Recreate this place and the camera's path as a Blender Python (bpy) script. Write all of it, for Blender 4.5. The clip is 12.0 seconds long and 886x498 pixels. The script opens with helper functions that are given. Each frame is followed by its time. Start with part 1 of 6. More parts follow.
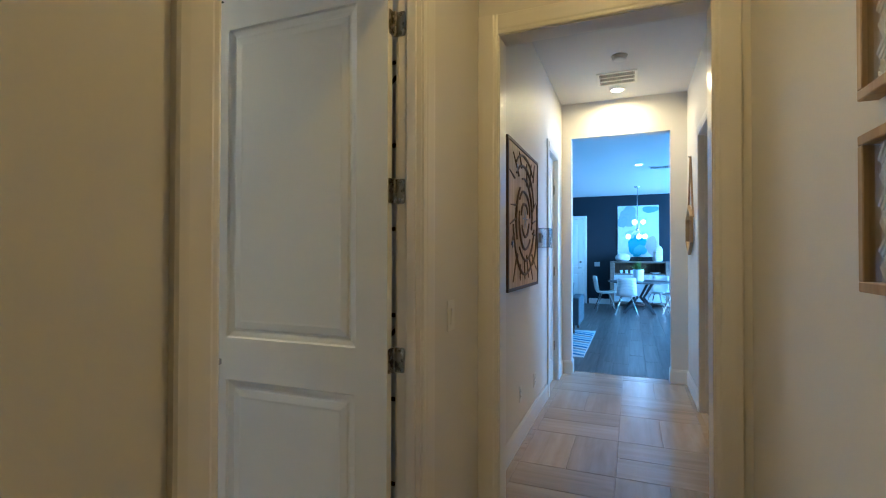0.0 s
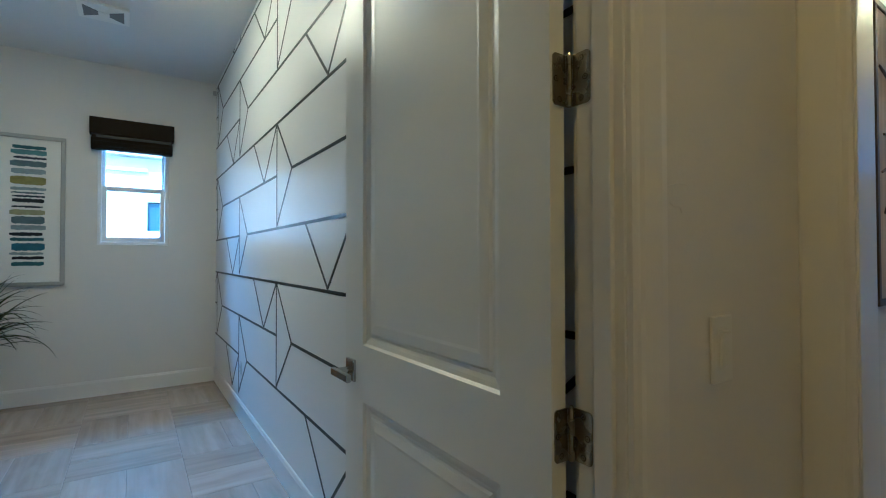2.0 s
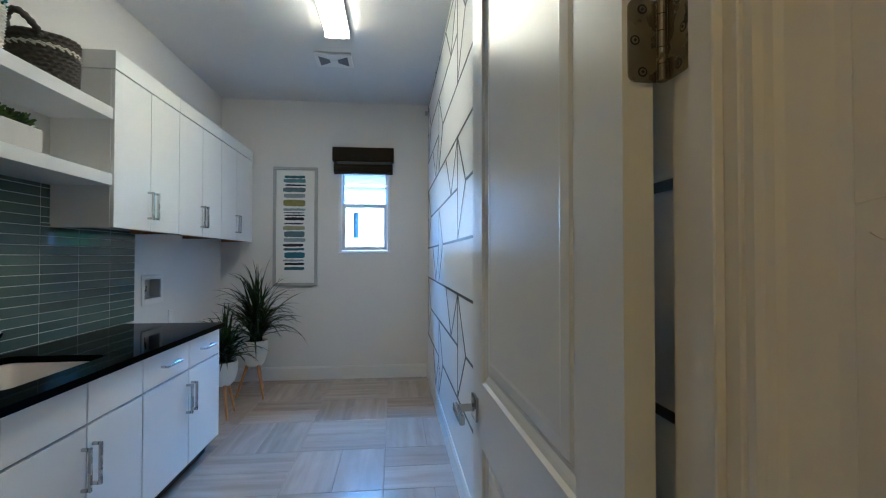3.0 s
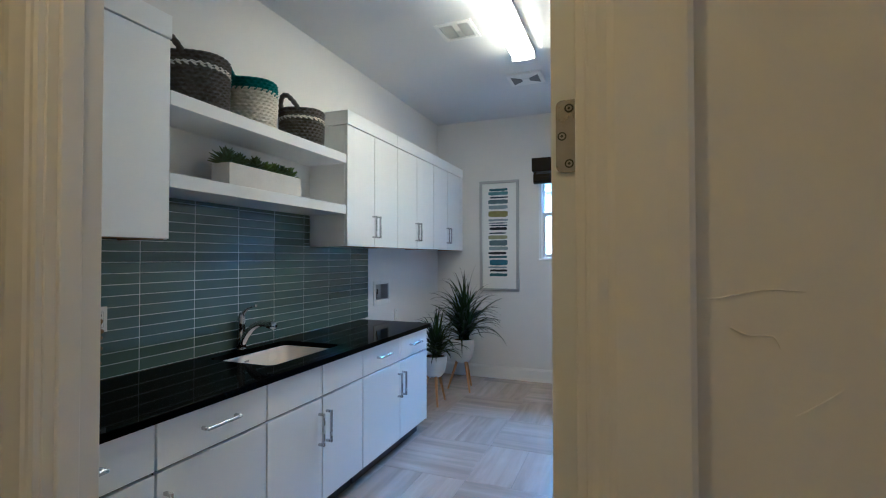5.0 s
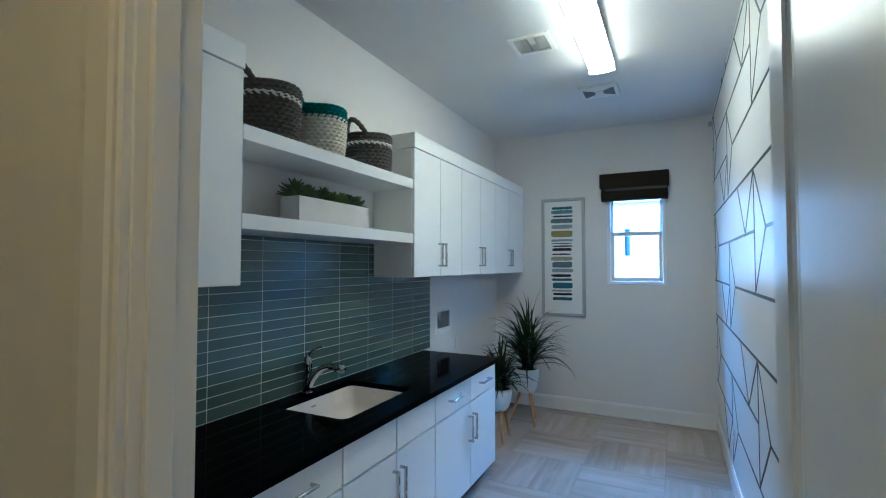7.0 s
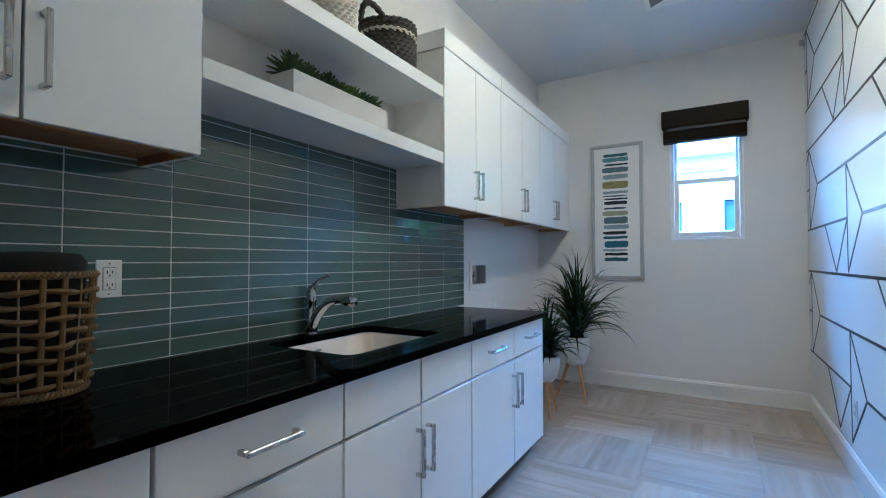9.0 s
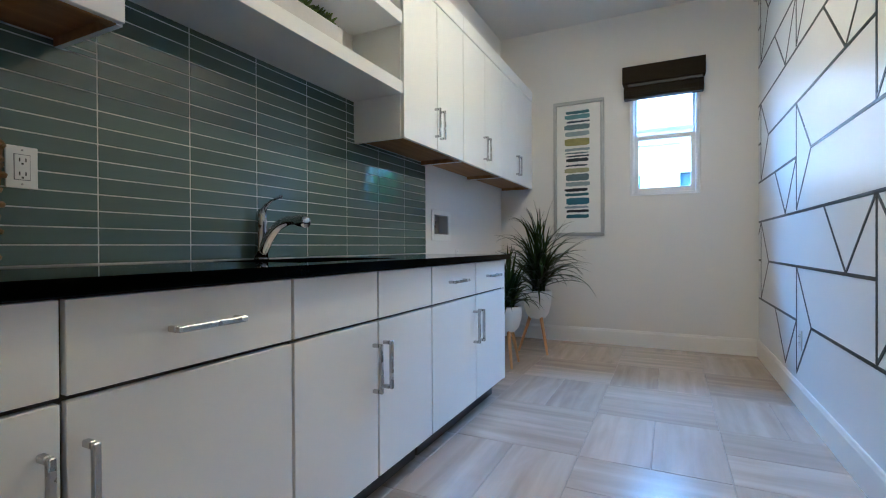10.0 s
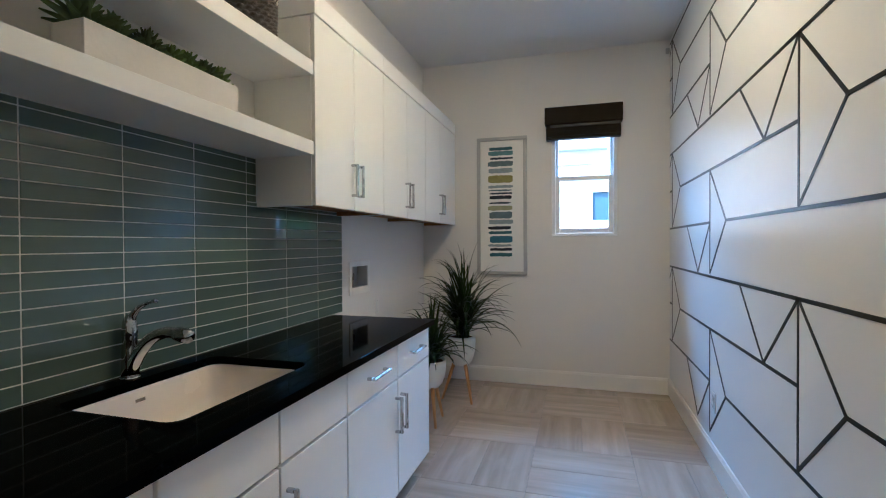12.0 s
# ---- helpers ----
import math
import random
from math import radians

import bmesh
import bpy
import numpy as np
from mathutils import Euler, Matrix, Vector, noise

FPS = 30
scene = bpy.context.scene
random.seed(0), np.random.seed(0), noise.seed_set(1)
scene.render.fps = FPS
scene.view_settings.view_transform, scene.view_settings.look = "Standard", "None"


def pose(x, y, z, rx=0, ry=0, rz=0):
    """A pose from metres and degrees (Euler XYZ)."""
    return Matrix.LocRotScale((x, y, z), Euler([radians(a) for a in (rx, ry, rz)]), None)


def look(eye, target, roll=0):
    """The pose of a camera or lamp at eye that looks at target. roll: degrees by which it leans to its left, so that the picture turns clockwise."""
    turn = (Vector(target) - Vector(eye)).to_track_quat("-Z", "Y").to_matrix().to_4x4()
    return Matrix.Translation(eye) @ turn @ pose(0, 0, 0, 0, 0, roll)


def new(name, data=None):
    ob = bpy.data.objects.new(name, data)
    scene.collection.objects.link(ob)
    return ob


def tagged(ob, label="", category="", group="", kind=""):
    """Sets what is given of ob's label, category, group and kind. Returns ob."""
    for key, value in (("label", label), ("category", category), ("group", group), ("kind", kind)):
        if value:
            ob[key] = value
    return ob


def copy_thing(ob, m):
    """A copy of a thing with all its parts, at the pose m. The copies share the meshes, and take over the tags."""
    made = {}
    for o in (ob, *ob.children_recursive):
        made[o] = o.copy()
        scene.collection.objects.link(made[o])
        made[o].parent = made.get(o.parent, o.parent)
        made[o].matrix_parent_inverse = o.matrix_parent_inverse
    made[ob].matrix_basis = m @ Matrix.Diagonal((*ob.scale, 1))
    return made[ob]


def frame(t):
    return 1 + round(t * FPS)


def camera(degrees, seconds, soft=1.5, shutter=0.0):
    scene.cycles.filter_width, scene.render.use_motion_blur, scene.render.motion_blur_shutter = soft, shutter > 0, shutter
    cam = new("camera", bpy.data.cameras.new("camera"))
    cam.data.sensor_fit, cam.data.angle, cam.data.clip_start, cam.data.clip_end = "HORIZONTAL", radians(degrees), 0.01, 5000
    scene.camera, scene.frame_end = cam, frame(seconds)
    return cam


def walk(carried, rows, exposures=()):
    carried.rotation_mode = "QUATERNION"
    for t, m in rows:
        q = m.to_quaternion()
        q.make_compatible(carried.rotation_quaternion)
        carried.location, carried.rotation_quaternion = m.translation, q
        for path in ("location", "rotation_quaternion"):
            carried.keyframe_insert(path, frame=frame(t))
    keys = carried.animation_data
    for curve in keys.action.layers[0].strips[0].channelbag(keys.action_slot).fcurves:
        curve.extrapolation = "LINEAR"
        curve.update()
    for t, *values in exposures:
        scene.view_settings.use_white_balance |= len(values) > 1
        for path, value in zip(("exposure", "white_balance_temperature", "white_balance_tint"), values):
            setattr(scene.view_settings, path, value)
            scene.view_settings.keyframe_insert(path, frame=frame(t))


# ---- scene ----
cam = camera(87.2, 12.0, soft=1.1)
PATH = [
    (0, (0.144, 0.271, 1.379), (-0.608, 2.124, 1.404), 0.1),
    (0.5, (0.036, 0.482, 1.338), (-0.777, 2.309, 1.366), -0.1),
    (1, (-0.017, 0.719, 1.298), (-1.066, 2.422, 1.327), -0.3),
    (1.5, (-0.096, 0.943, 1.276), (-1.464, 2.402, 1.303), -0.3),
    (2, (-0.104, 1.13, 1.305), (-1.769, 2.239, 1.337), -0.1),
    (2.5, (-0.127, 1.332, 1.348), (-2.009, 2.007, 1.378), -0.1),
    (3, (-0.179, 1.468, 1.374), (-2.168, 1.678, 1.409), 0.0),
    (3.5, (-0.186, 1.583, 1.428), (-2.17, 1.33, 1.464), 0.1),
    (3.7, (-0.171, 1.641, 1.451), (-2.122, 1.201, 1.484), -0.3),
    (5.5, (-0.056, 1.801, 1.465), (-1.904, 1.038, 1.506), -0.1),
    (6, (-0.091, 1.711, 1.546), (-1.915, 0.893, 1.6), -0.1),
    (6.5, (-0.113, 1.58, 1.629), (-1.918, 0.72, 1.695), -0.1),
    (8.3, (-0.609, 1.318, 1.478), (-2.35, 0.335, 1.542), 0.1),
    (8.5, (-0.654, 1.284, 1.41), (-2.382, 0.28, 1.472), -0.0),
    (9, (-0.735, 1.196, 1.23), (-2.461, 0.187, 1.283), -0.1),
    (9.5, (-0.777, 1.161, 1.068), (-2.522, 0.184, 1.101), -0.2),
    (10, (-0.813, 1.181, 0.954), (-2.61, 0.304, 0.943), -0.3),
    (10.5, (-0.856, 1.214, 0.945), (-2.723, 0.499, 0.915), -0.3),
    (11, (-0.91, 1.211, 1.004), (-2.797, 0.55, 0.978), -0.3),
    (11.5, (-0.975, 1.154, 1.181), (-2.88, 0.546, 1.156), -0.3),
    (12, (-1.036, 1.088, 1.357), (-2.955, 0.527, 1.334), -0.3),
]
EXPOSURES = [(0.0, 3.2, 4050, 2), (1.0, 2.95, 3830, -5), (1.5, 2.82, 3700, -7), (2.5, 2.82, 3820, 2), (3.5, 2.87, 3820, 4), (5.5, 3.1, 3720, 6), (6.5, 3.01, 3530, 0), (8.5, 3.13, 3600, 3), (9.5, 3.33, 3880, 5), (10.5, 3.21, 4200, 6), (12.0, 3.05, 4330, 8)]
walk(cam, [(t, look(eye, target, roll)) for t, eye, target, roll in PATH], EXPOSURES)


# ---- world, sun and large lights ----
world = bpy.data.worlds.new("world")
scene.world = world
world.use_nodes = True
wn = world.node_tree
sky = wn.nodes.new("ShaderNodeTexSky")
sky.sky_type = "NISHITA"
sky.sun_disc = False
sky.sun_elevation = radians(40)
sky.sun_rotation = radians(113)
bg = wn.nodes["Background"]
wn.links.new(sky.outputs[0], bg.inputs[0])
bg.inputs[1].default_value = 0.15

sun_data = bpy.data.lights.new("sun", "SUN")
sun_data.energy, sun_data.angle, sun_data.color = 3.6, radians(0.5), (1.0, 0.96, 0.91)
sun = new("sun", sun_data)
sun.matrix_world = look((0, 0, 30), (-12.0, 5.0, 19.1))


def area_lamp(name, where, target, sx, sy, watts, colour):
    d = bpy.data.lights.new(name, "AREA")
    d.shape, d.size, d.size_y, d.energy, d.color = "RECTANGLE", sx, sy, watts, colour
    o = new(name, d)
    o.matrix_world = look(where, target)
    return o


def disc_lamp(name, where, size, watts, colour, spread=165):
    d = bpy.data.lights.new(name, "AREA")
    d.shape, d.size, d.energy, d.color = "DISK", size, watts, colour
    d.spread = radians(spread)
    o = new(name, d)
    o.matrix_world = look(where, (where[0], where[1] + 1e-4, where[2] - 1))
    return o


DAY = (0.34, 0.67, 1.0)
WARM = (1.0, 0.50, 0.085)
TUBE = (1.0, 0.64, 0.275)
area_lamp("great_room_daylight", (4.40, 11.2, 1.6), (0, 11.8, 2.5), 3.6, 2.3, 66, DAY)
# added unseen panel outside, above the laundry window, standing in for sky light
area_lamp("laundry_window_daylight", (-7.60, 0.90, 3.55), (-3.90, 0.90, 0.90), 2.60, 0.80, 88, DAY)
disc_lamp("hall_downlight_lamp", (0.006, 5.55, 3.12), 0.13, 2.5, (1.0, 0.58, 0.19), 175)
disc_lamp("side_room_lamp", (1.75, 4.9, 3.12), 0.13, 1.6, WARM)
disc_lamp("entry_downlight_lamp", (0.02, 1.30, 3.115), 0.13, 1.18, WARM, 180)


# ---- materials ----
def mat(name, colour, rough=0.5, metal=0.0, var=0.06, scale=8.0, bump=0.0, bump_scale=60.0, spec=0.5, coat=0.0,
        stretch=(1, 1, 1), rand=0.0, rough_var=0.08):
    """A surface with variation at two scales, fine relief and uneven gloss."""
    m = bpy.data.materials.new(name)
    m.use_nodes = True
    t = m.node_tree
    n, l = t.nodes, t.links
    b = n["Principled BSDF"]
    b.inputs["Metallic"].default_value = metal
    b.inputs["Specular IOR Level"].default_value = spec
    b.inputs["Coat Weight"].default_value = coat
    b.inputs["Coat Roughness"].default_value = 0.05
    co = n.new("ShaderNodeTexCoord")
    mp = n.new("ShaderNodeMapping")
    mp.inputs["Scale"].default_value = stretch
    l.new(co.outputs["Object"], mp.inputs[0])
    big = n.new("ShaderNodeTexNoise")
    big.inputs["Scale"].default_value = scale
    big.inputs["Detail"].default_value = 6
    small = n.new("ShaderNodeTexNoise")
    small.inputs["Scale"].default_value = bump_scale
    small.inputs["Detail"].default_value = 3
    l.new(mp.outputs[0], big.inputs["Vector"])
    l.new(mp.outputs[0], small.inputs["Vector"])
    mix = n.new("ShaderNodeMix")
    mix.data_type = "RGBA"
    mix.inputs[6].default_value = (*[max(0.0, c * (1 - var * 1.6)) for c in colour], 1)
    mix.inputs[7].default_value = (*[min(1.0, c * (1 + var)) for c in colour], 1)
    add = n.new("ShaderNodeMath")
    add.operation = "MULTIPLY_ADD"
    add.inputs[1].default_value = 0.3
    l.new(small.outputs[0], add.inputs[0])
    mid = n.new("ShaderNodeMath")
    mid.operation = "MULTIPLY"
    mid.inputs[1].default_value = 0.7
    l.new(big.outputs[0], mid.inputs[0])
    l.new(mid.outputs[0], add.inputs[2])
    l.new(add.outputs[0], mix.inputs[0])
    last = mix.outputs[2]
    if rand:
        info = n.new("ShaderNodeObjectInfo")
        ramp = n.new("ShaderNodeMapRange")
        ramp.inputs[3].default_value = 1 - rand
        ramp.inputs[4].default_value = 1 + rand
        l.new(info.outputs["Random"], ramp.inputs[0])
        hsv = n.new("ShaderNodeHueSaturation")
        l.new(ramp.outputs[0], hsv.inputs["Value"])
        l.new(last, hsv.inputs["Color"])
        last = hsv.outputs[0]
    l.new(last, b.inputs["Base Color"])
    rr = n.new("ShaderNodeMapRange")
    rr.inputs[3].default_value = max(0.01, rough - rough_var)
    rr.inputs[4].default_value = min(1.0, rough + rough_var)
    l.new(big.outputs[0], rr.inputs[0])
    l.new(rr.outputs[0], b.inputs["Roughness"])
    if bump:
        bp = n.new("ShaderNodeBump")
        bp.inputs["Strength"].default_value = bump
        bp.inputs["Distance"].default_value = 0.004
        l.new(small.outputs[0], bp.inputs["Height"])
        l.new(bp.outputs[0], b.inputs["Normal"])
    return m


def streaky(name, light, dark, rough, axis, rand=0.08, scale=3.0, cuts=(0.35, 0.75), coat=0.0, blotch=0.0):
    """Long streaks along one axis, as in veined tile or planks; each piece takes its own stretch of the pattern."""
    m = bpy.data.materials.new(name)
    m.use_nodes = True
    t = m.node_tree
    n, l = t.nodes, t.links
    b = n["Principled BSDF"]
    b.inputs["Coat Weight"].default_value = coat
    co = n.new("ShaderNodeTexCoord")
    info = n.new("ShaderNodeObjectInfo")
    off = n.new("ShaderNodeMath")
    off.operation = "MULTIPLY"
    off.inputs[1].default_value = 37.0
    l.new(info.outputs["Random"], off.inputs[0])
    sh = n.new("ShaderNodeVectorMath")
    sh.operation = "ADD"
    l.new(co.outputs["Object"], sh.inputs[0])
    l.new(off.outputs[0], sh.inputs[1])
    mp = n.new("ShaderNodeMapping")
    mp.inputs["Scale"].default_value = (0.35, 9, 9) if axis == "x" else (9, 0.35, 9) if axis == "y" else (9, 9, 0.35)
    l.new(sh.outputs[0], mp.inputs[0])
    a = n.new("ShaderNodeTexNoise")
    a.inputs["Scale"].default_value = scale
    a.inputs["Detail"].default_value = 4
    a.inputs["Roughness"].default_value = 0.5
    a.inputs["Distortion"].default_value = 0.25
    l.new(mp.outputs[0], a.inputs["Vector"])
    ramp = n.new("ShaderNodeValToRGB")
    ramp.color_ramp.elements[0].position, ramp.color_ramp.elements[1].position = cuts
    ramp.color_ramp.elements[0].color, ramp.color_ramp.elements[1].color = (*dark, 1), (*light, 1)
    grain = a.outputs[0]
    if blotch:
        c = n.new("ShaderNodeTexNoise")
        c.inputs["Scale"].default_value = 5.0
        c.inputs["Detail"].default_value = 5
        c.inputs["Distortion"].default_value = 0.8
        soft = n.new("ShaderNodeMapping")
        soft.inputs["Scale"].default_value = (0.5, 2.2, 2) if axis == "x" else (2.2, 0.5, 2)
        l.new(sh.outputs[0], soft.inputs[0])
        l.new(soft.outputs[0], c.inputs["Vector"])
        both = n.new("ShaderNodeMix")
        both.inputs[0].default_value = blotch
        l.new(a.outputs[0], both.inputs[2])
        l.new(c.outputs[0], both.inputs[3])
        grain = both.outputs[0]
    l.new(grain, ramp.inputs[0])
    mr = n.new("ShaderNodeMapRange")
    mr.inputs[3].default_value, mr.inputs[4].default_value = 1 - rand, 1 + rand
    l.new(info.outputs["Random"], mr.inputs[0])
    hsv = n.new("ShaderNodeHueSaturation")
    l.new(ramp.outputs[0], hsv.inputs["Color"])
    l.new(mr.outputs[0], hsv.inputs["Value"])
    l.new(hsv.outputs[0], b.inputs["Base Color"])
    rr = n.new("ShaderNodeMapRange")
    rr.inputs[3].default_value, rr.inputs[4].default_value = rough + 0.05, rough - 0.03
    l.new(a.outputs[0], rr.inputs[0])
    l.new(rr.outputs[0], b.inputs["Roughness"])
    bp = n.new("ShaderNodeBump")
    bp.inputs["Strength"].default_value, bp.inputs["Distance"].default_value = 0.06, 0.002
    l.new(a.outputs[0], bp.inputs["Height"])
    l.new(bp.outputs[0], b.inputs["Normal"])
    return m


def glow(name, colour, strength):
    m = bpy.data.materials.new(name)
    m.use_nodes = True
    b = m.node_tree.nodes["Principled BSDF"]
    b.inputs["Base Color"].default_value = (0.9, 0.9, 0.9, 1)
    b.inputs["Emission Color"].default_value = (*colour, 1)
    b.inputs["Emission Strength"].default_value = strength
    return m


def glass(name, colour=(1, 1, 1), rough=0.0, ior=1.45):
    m = bpy.data.materials.new(name)
    m.use_nodes = True
    b = m.node_tree.nodes["Principled BSDF"]
    b.inputs["Base Color"].default_value = (*colour, 1)
    b.inputs["Roughness"].default_value = rough
    b.inputs["Transmission Weight"].default_value = 1.0
    b.inputs["IOR"].default_value = ior
    return m


def clear_pane(name):
    """Thin window glass: clear, with a faint mirror that grows at a slant."""
    m = bpy.data.materials.new(name)
    m.use_nodes = True
    n, l = m.node_tree.nodes, m.node_tree.links
    n.remove(n["Principled BSDF"])
    out = n["Material Output"]
    clear = n.new("ShaderNodeBsdfTransparent")
    clear.inputs[0].default_value = (0.95, 0.97, 0.97, 1)
    shine = n.new("ShaderNodeBsdfGlossy")
    shine.inputs["Roughness"].default_value = 0.01
    slant = n.new("ShaderNodeLayerWeight")
    slant.inputs["Blend"].default_value = 0.5
    steep = n.new("ShaderNodeMath")
    steep.operation = "POWER"
    steep.inputs[1].default_value = 5.0
    l.new(slant.outputs["Facing"], steep.inputs[0])
    fr = n.new("ShaderNodeMath")
    fr.operation = "MULTIPLY_ADD"
    fr.inputs[1].default_value, fr.inputs[2].default_value = 0.9, 0.04
    l.new(steep.outputs[0], fr.inputs[0])
    mixed = n.new("ShaderNodeMixShader")
    l.new(fr.outputs[0], mixed.inputs[0])
    l.new(clear.outputs[0], mixed.inputs[1])
    l.new(shine.outputs[0], mixed.inputs[2])
    l.new(mixed.outputs[0], out.inputs[0])
    return m


M_WALL = mat("wall_paint", (0.74, 0.72, 0.68), 0.5, var=0.02, scale=2.5, bump=0.10, bump_scale=90, rough_var=0.02)
M_ACCENT = mat("accent_paint", (0.78, 0.78, 0.77), 0.35, var=0.02, scale=2.5, bump=0.05, bump_scale=70, rough_var=0.01)
M_CEIL = mat("ceiling_paint", (0.70, 0.70, 0.69), 0.8, var=0.02, scale=3, bump=0.18, bump_scale=120)
M_TRIM = mat("trim_paint", (0.78, 0.76, 0.72), 0.28, var=0.02, scale=6, bump=0.02, rough_var=0.01)
M_DOOR = mat("door_paint", (0.76, 0.76, 0.73), 0.31, var=0.02, scale=6, bump=0.03, bump_scale=40, rough_var=0.01)
M_CAB = mat("cabinet_lacquer", (0.85, 0.85, 0.83), 0.33, var=0.015, scale=5, bump=0.01, rough_var=0.01)
# dark grey that puts the shade of gaps and recesses into the colour
M_CABIN = mat("gap_shade_grey", (0.06, 0.056, 0.052), 0.6, var=0.05)
M_SHELF = mat("shelf_laminate", (0.78, 0.78, 0.76), 0.42, var=0.015, scale=5)
M_PLY = streaky("cabinet_underside_wood", (0.42, 0.21, 0.065), (0.27, 0.13, 0.038), 0.5, "x")
M_STONE = mat("black_granite", (0.0008, 0.001, 0.0008), 0.05, var=0.5, scale=60, bump_scale=260, rough_var=0.02, spec=0.012)
M_SINK = mat("sink_enamel", (0.86, 0.79, 0.72), 0.25, var=0.03, scale=7)
M_CHROME = mat("chrome", (0.50, 0.50, 0.51), 0.06, metal=1.0, var=0.03, rough_var=0.05)
M_STEEL = mat("brushed_nickel", (0.50, 0.50, 0.49), 0.26, metal=1.0, var=0.06, scale=20)
M_HINGE = mat("aged_nickel_hinge", (0.34, 0.31, 0.25), 0.27, metal=1.0, var=0.2, scale=25)
M_DARKMETAL = mat("screw_recess", (0.03, 0.03, 0.03), 0.5, metal=0.6)
M_GROUT = mat("grout", (0.60, 0.61, 0.56), 0.85, var=0.1, scale=20, bump=0.3)
M_FGROUT = mat("floor_grout", (0.34, 0.29, 0.245), 0.9, var=0.1, scale=20, bump=0.3)
M_GLASSTILE = mat("glass_tile", (0.085, 0.127, 0.112), 0.035, var=0.16, scale=5, bump=0.09, bump_scale=9, spec=0.62,
                  stretch=(0.4, 1, 2), rand=0.12, rough_var=0.015)
M_TILE_X = streaky("veined_floor_tile_lengthwise", (0.48, 0.40, 0.325), (0.345, 0.285, 0.225), 0.19, "x", rand=0.09, scale=1.6, cuts=(0.34, 0.64), blotch=0.42)
M_TILE_Y = streaky("veined_floor_tile_crosswise", (0.48, 0.40, 0.325), (0.345, 0.285, 0.225), 0.19, "y", rand=0.09, scale=1.6, cuts=(0.34, 0.64), blotch=0.42)
M_STRIPE = mat("stripe_paint", (0.010, 0.013, 0.013), 0.36, spec=0.32, var=0.2, scale=12)
M_PLASTIC = mat("white_plastic", (0.78, 0.77, 0.73), 0.35, var=0.02)
M_VENT = mat("vent_grey", (0.16, 0.16, 0.155), 0.6)
M_SLOT = mat("slot_black", (0.02, 0.02, 0.02), 0.5)
M_VINYL = mat("white_vinyl", (0.82, 0.83, 0.84), 0.35, var=0.02)
M_PANE = clear_pane("window_pane")
M_ACRYL = glass("clear_acrylic", (0.93, 0.97, 1.0), 0.02)
M_SHADE = mat("woven_dark_wood_shade", (0.022, 0.016, 0.008), 0.75, spec=0.2, var=0.45, scale=30, bump=0.8, bump_scale=160, stretch=(1, 0.15, 6))
M_RAIL = mat("shade_rail", (0.055, 0.048, 0.04), 0.5, var=0.2, scale=20)
M_SILVER = mat("silver_frame", (0.46, 0.46, 0.45), 0.38, metal=0.5, var=0.08, scale=20)
M_MAT = mat("art_paper", (0.80, 0.79, 0.75), 0.7, var=0.02, scale=12, bump=0.05)
M_GREYYARN = mat("grey_yarn", (0.115, 0.102, 0.086), 0.95, var=0.3, scale=40, bump=0.6, bump_scale=320)
M_WHITEYARN = mat("cream_yarn", (0.78, 0.72, 0.60), 0.95, var=0.15, scale=40, bump=0.6, bump_scale=320)
M_TEALYARN = mat("teal_yarn", (0.010, 0.15, 0.145), 0.95, var=0.25, scale=40, bump=0.6, bump_scale=320)
M_WICKER = mat("brown_wicker", (0.19, 0.108, 0.024), 0.6, var=0.4, scale=30, bump=0.4, bump_scale=200)
M_LINER = mat("dark_cloth", (0.009, 0.008, 0.0075), 0.95, var=0.3, scale=20, bump=0.4, bump_scale=250)
M_CONCRETE = mat("white_concrete", (0.62, 0.60, 0.57), 0.8, var=0.1, scale=9, bump=0.25, bump_scale=60)
M_POT = mat("white_ceramic_pot", (0.74, 0.72, 0.67), 0.55, var=0.05, scale=8, bump=0.1, bump_scale=90)
M_LEGWOOD = streaky("light_leg_wood", (0.58, 0.31, 0.11), (0.40, 0.19, 0.06), 0.5, "z")
M_SOIL = mat("dark_soil", (0.05, 0.028, 0.015), 0.95, var=0.4, scale=40, bump=1.0, bump_scale=120)
M_LEAF = mat("dark_green_blade", (0.016, 0.038, 0.008), 0.45, spec=0.18, var=0.5, scale=10, bump_scale=40)
M_SUCC = mat("succulent_green", (0.13, 0.20, 0.025), 0.5, var=0.5, scale=18)
M_SUCC2 = mat("succulent_dark", (0.06, 0.10, 0.02), 0.5, var=0.5, scale=18)
M_DIFF = glow("light_diffuser", TUBE, 5.3)
M_LENS = glow("downlight_lens", (1.0, 0.62, 0.3), 3.0)
M_BULB = glow("globe_bulb", (0.75, 0.85, 0.95), 1.3)
M_OAK = streaky("oak_moulding", (0.47, 0.33, 0.15), (0.34, 0.22, 0.09), 0.45, "z")
M_WALNUT = streaky("walnut_panel", (0.11, 0.06, 0.027), (0.055, 0.029, 0.013), 0.5, "z")
M_CARVED = streaky("carved_wood", (0.74, 0.56, 0.33), (0.48, 0.33, 0.18), 0.6, "z")
M_RINGS = mat("dark_carved_ring", (0.13, 0.075, 0.034), 0.55, var=0.3, scale=20)
M_MIRROR = mat("mirror_silver", (0.85, 0.86, 0.87), 0.03, metal=1.0, var=0.01, rough_var=0.01)
M_ROPE = mat("tan_strap", (0.34, 0.22, 0.11), 0.8, var=0.2, scale=30)
M_NAVY = mat("navy_paint", (0.005, 0.009, 0.018), 0.6, var=0.08, scale=3, bump=0.08)
M_PLANK = streaky("grey_plank", (0.12, 0.108, 0.10), (0.055, 0.049, 0.046), 0.34, "y", rand=0.2)
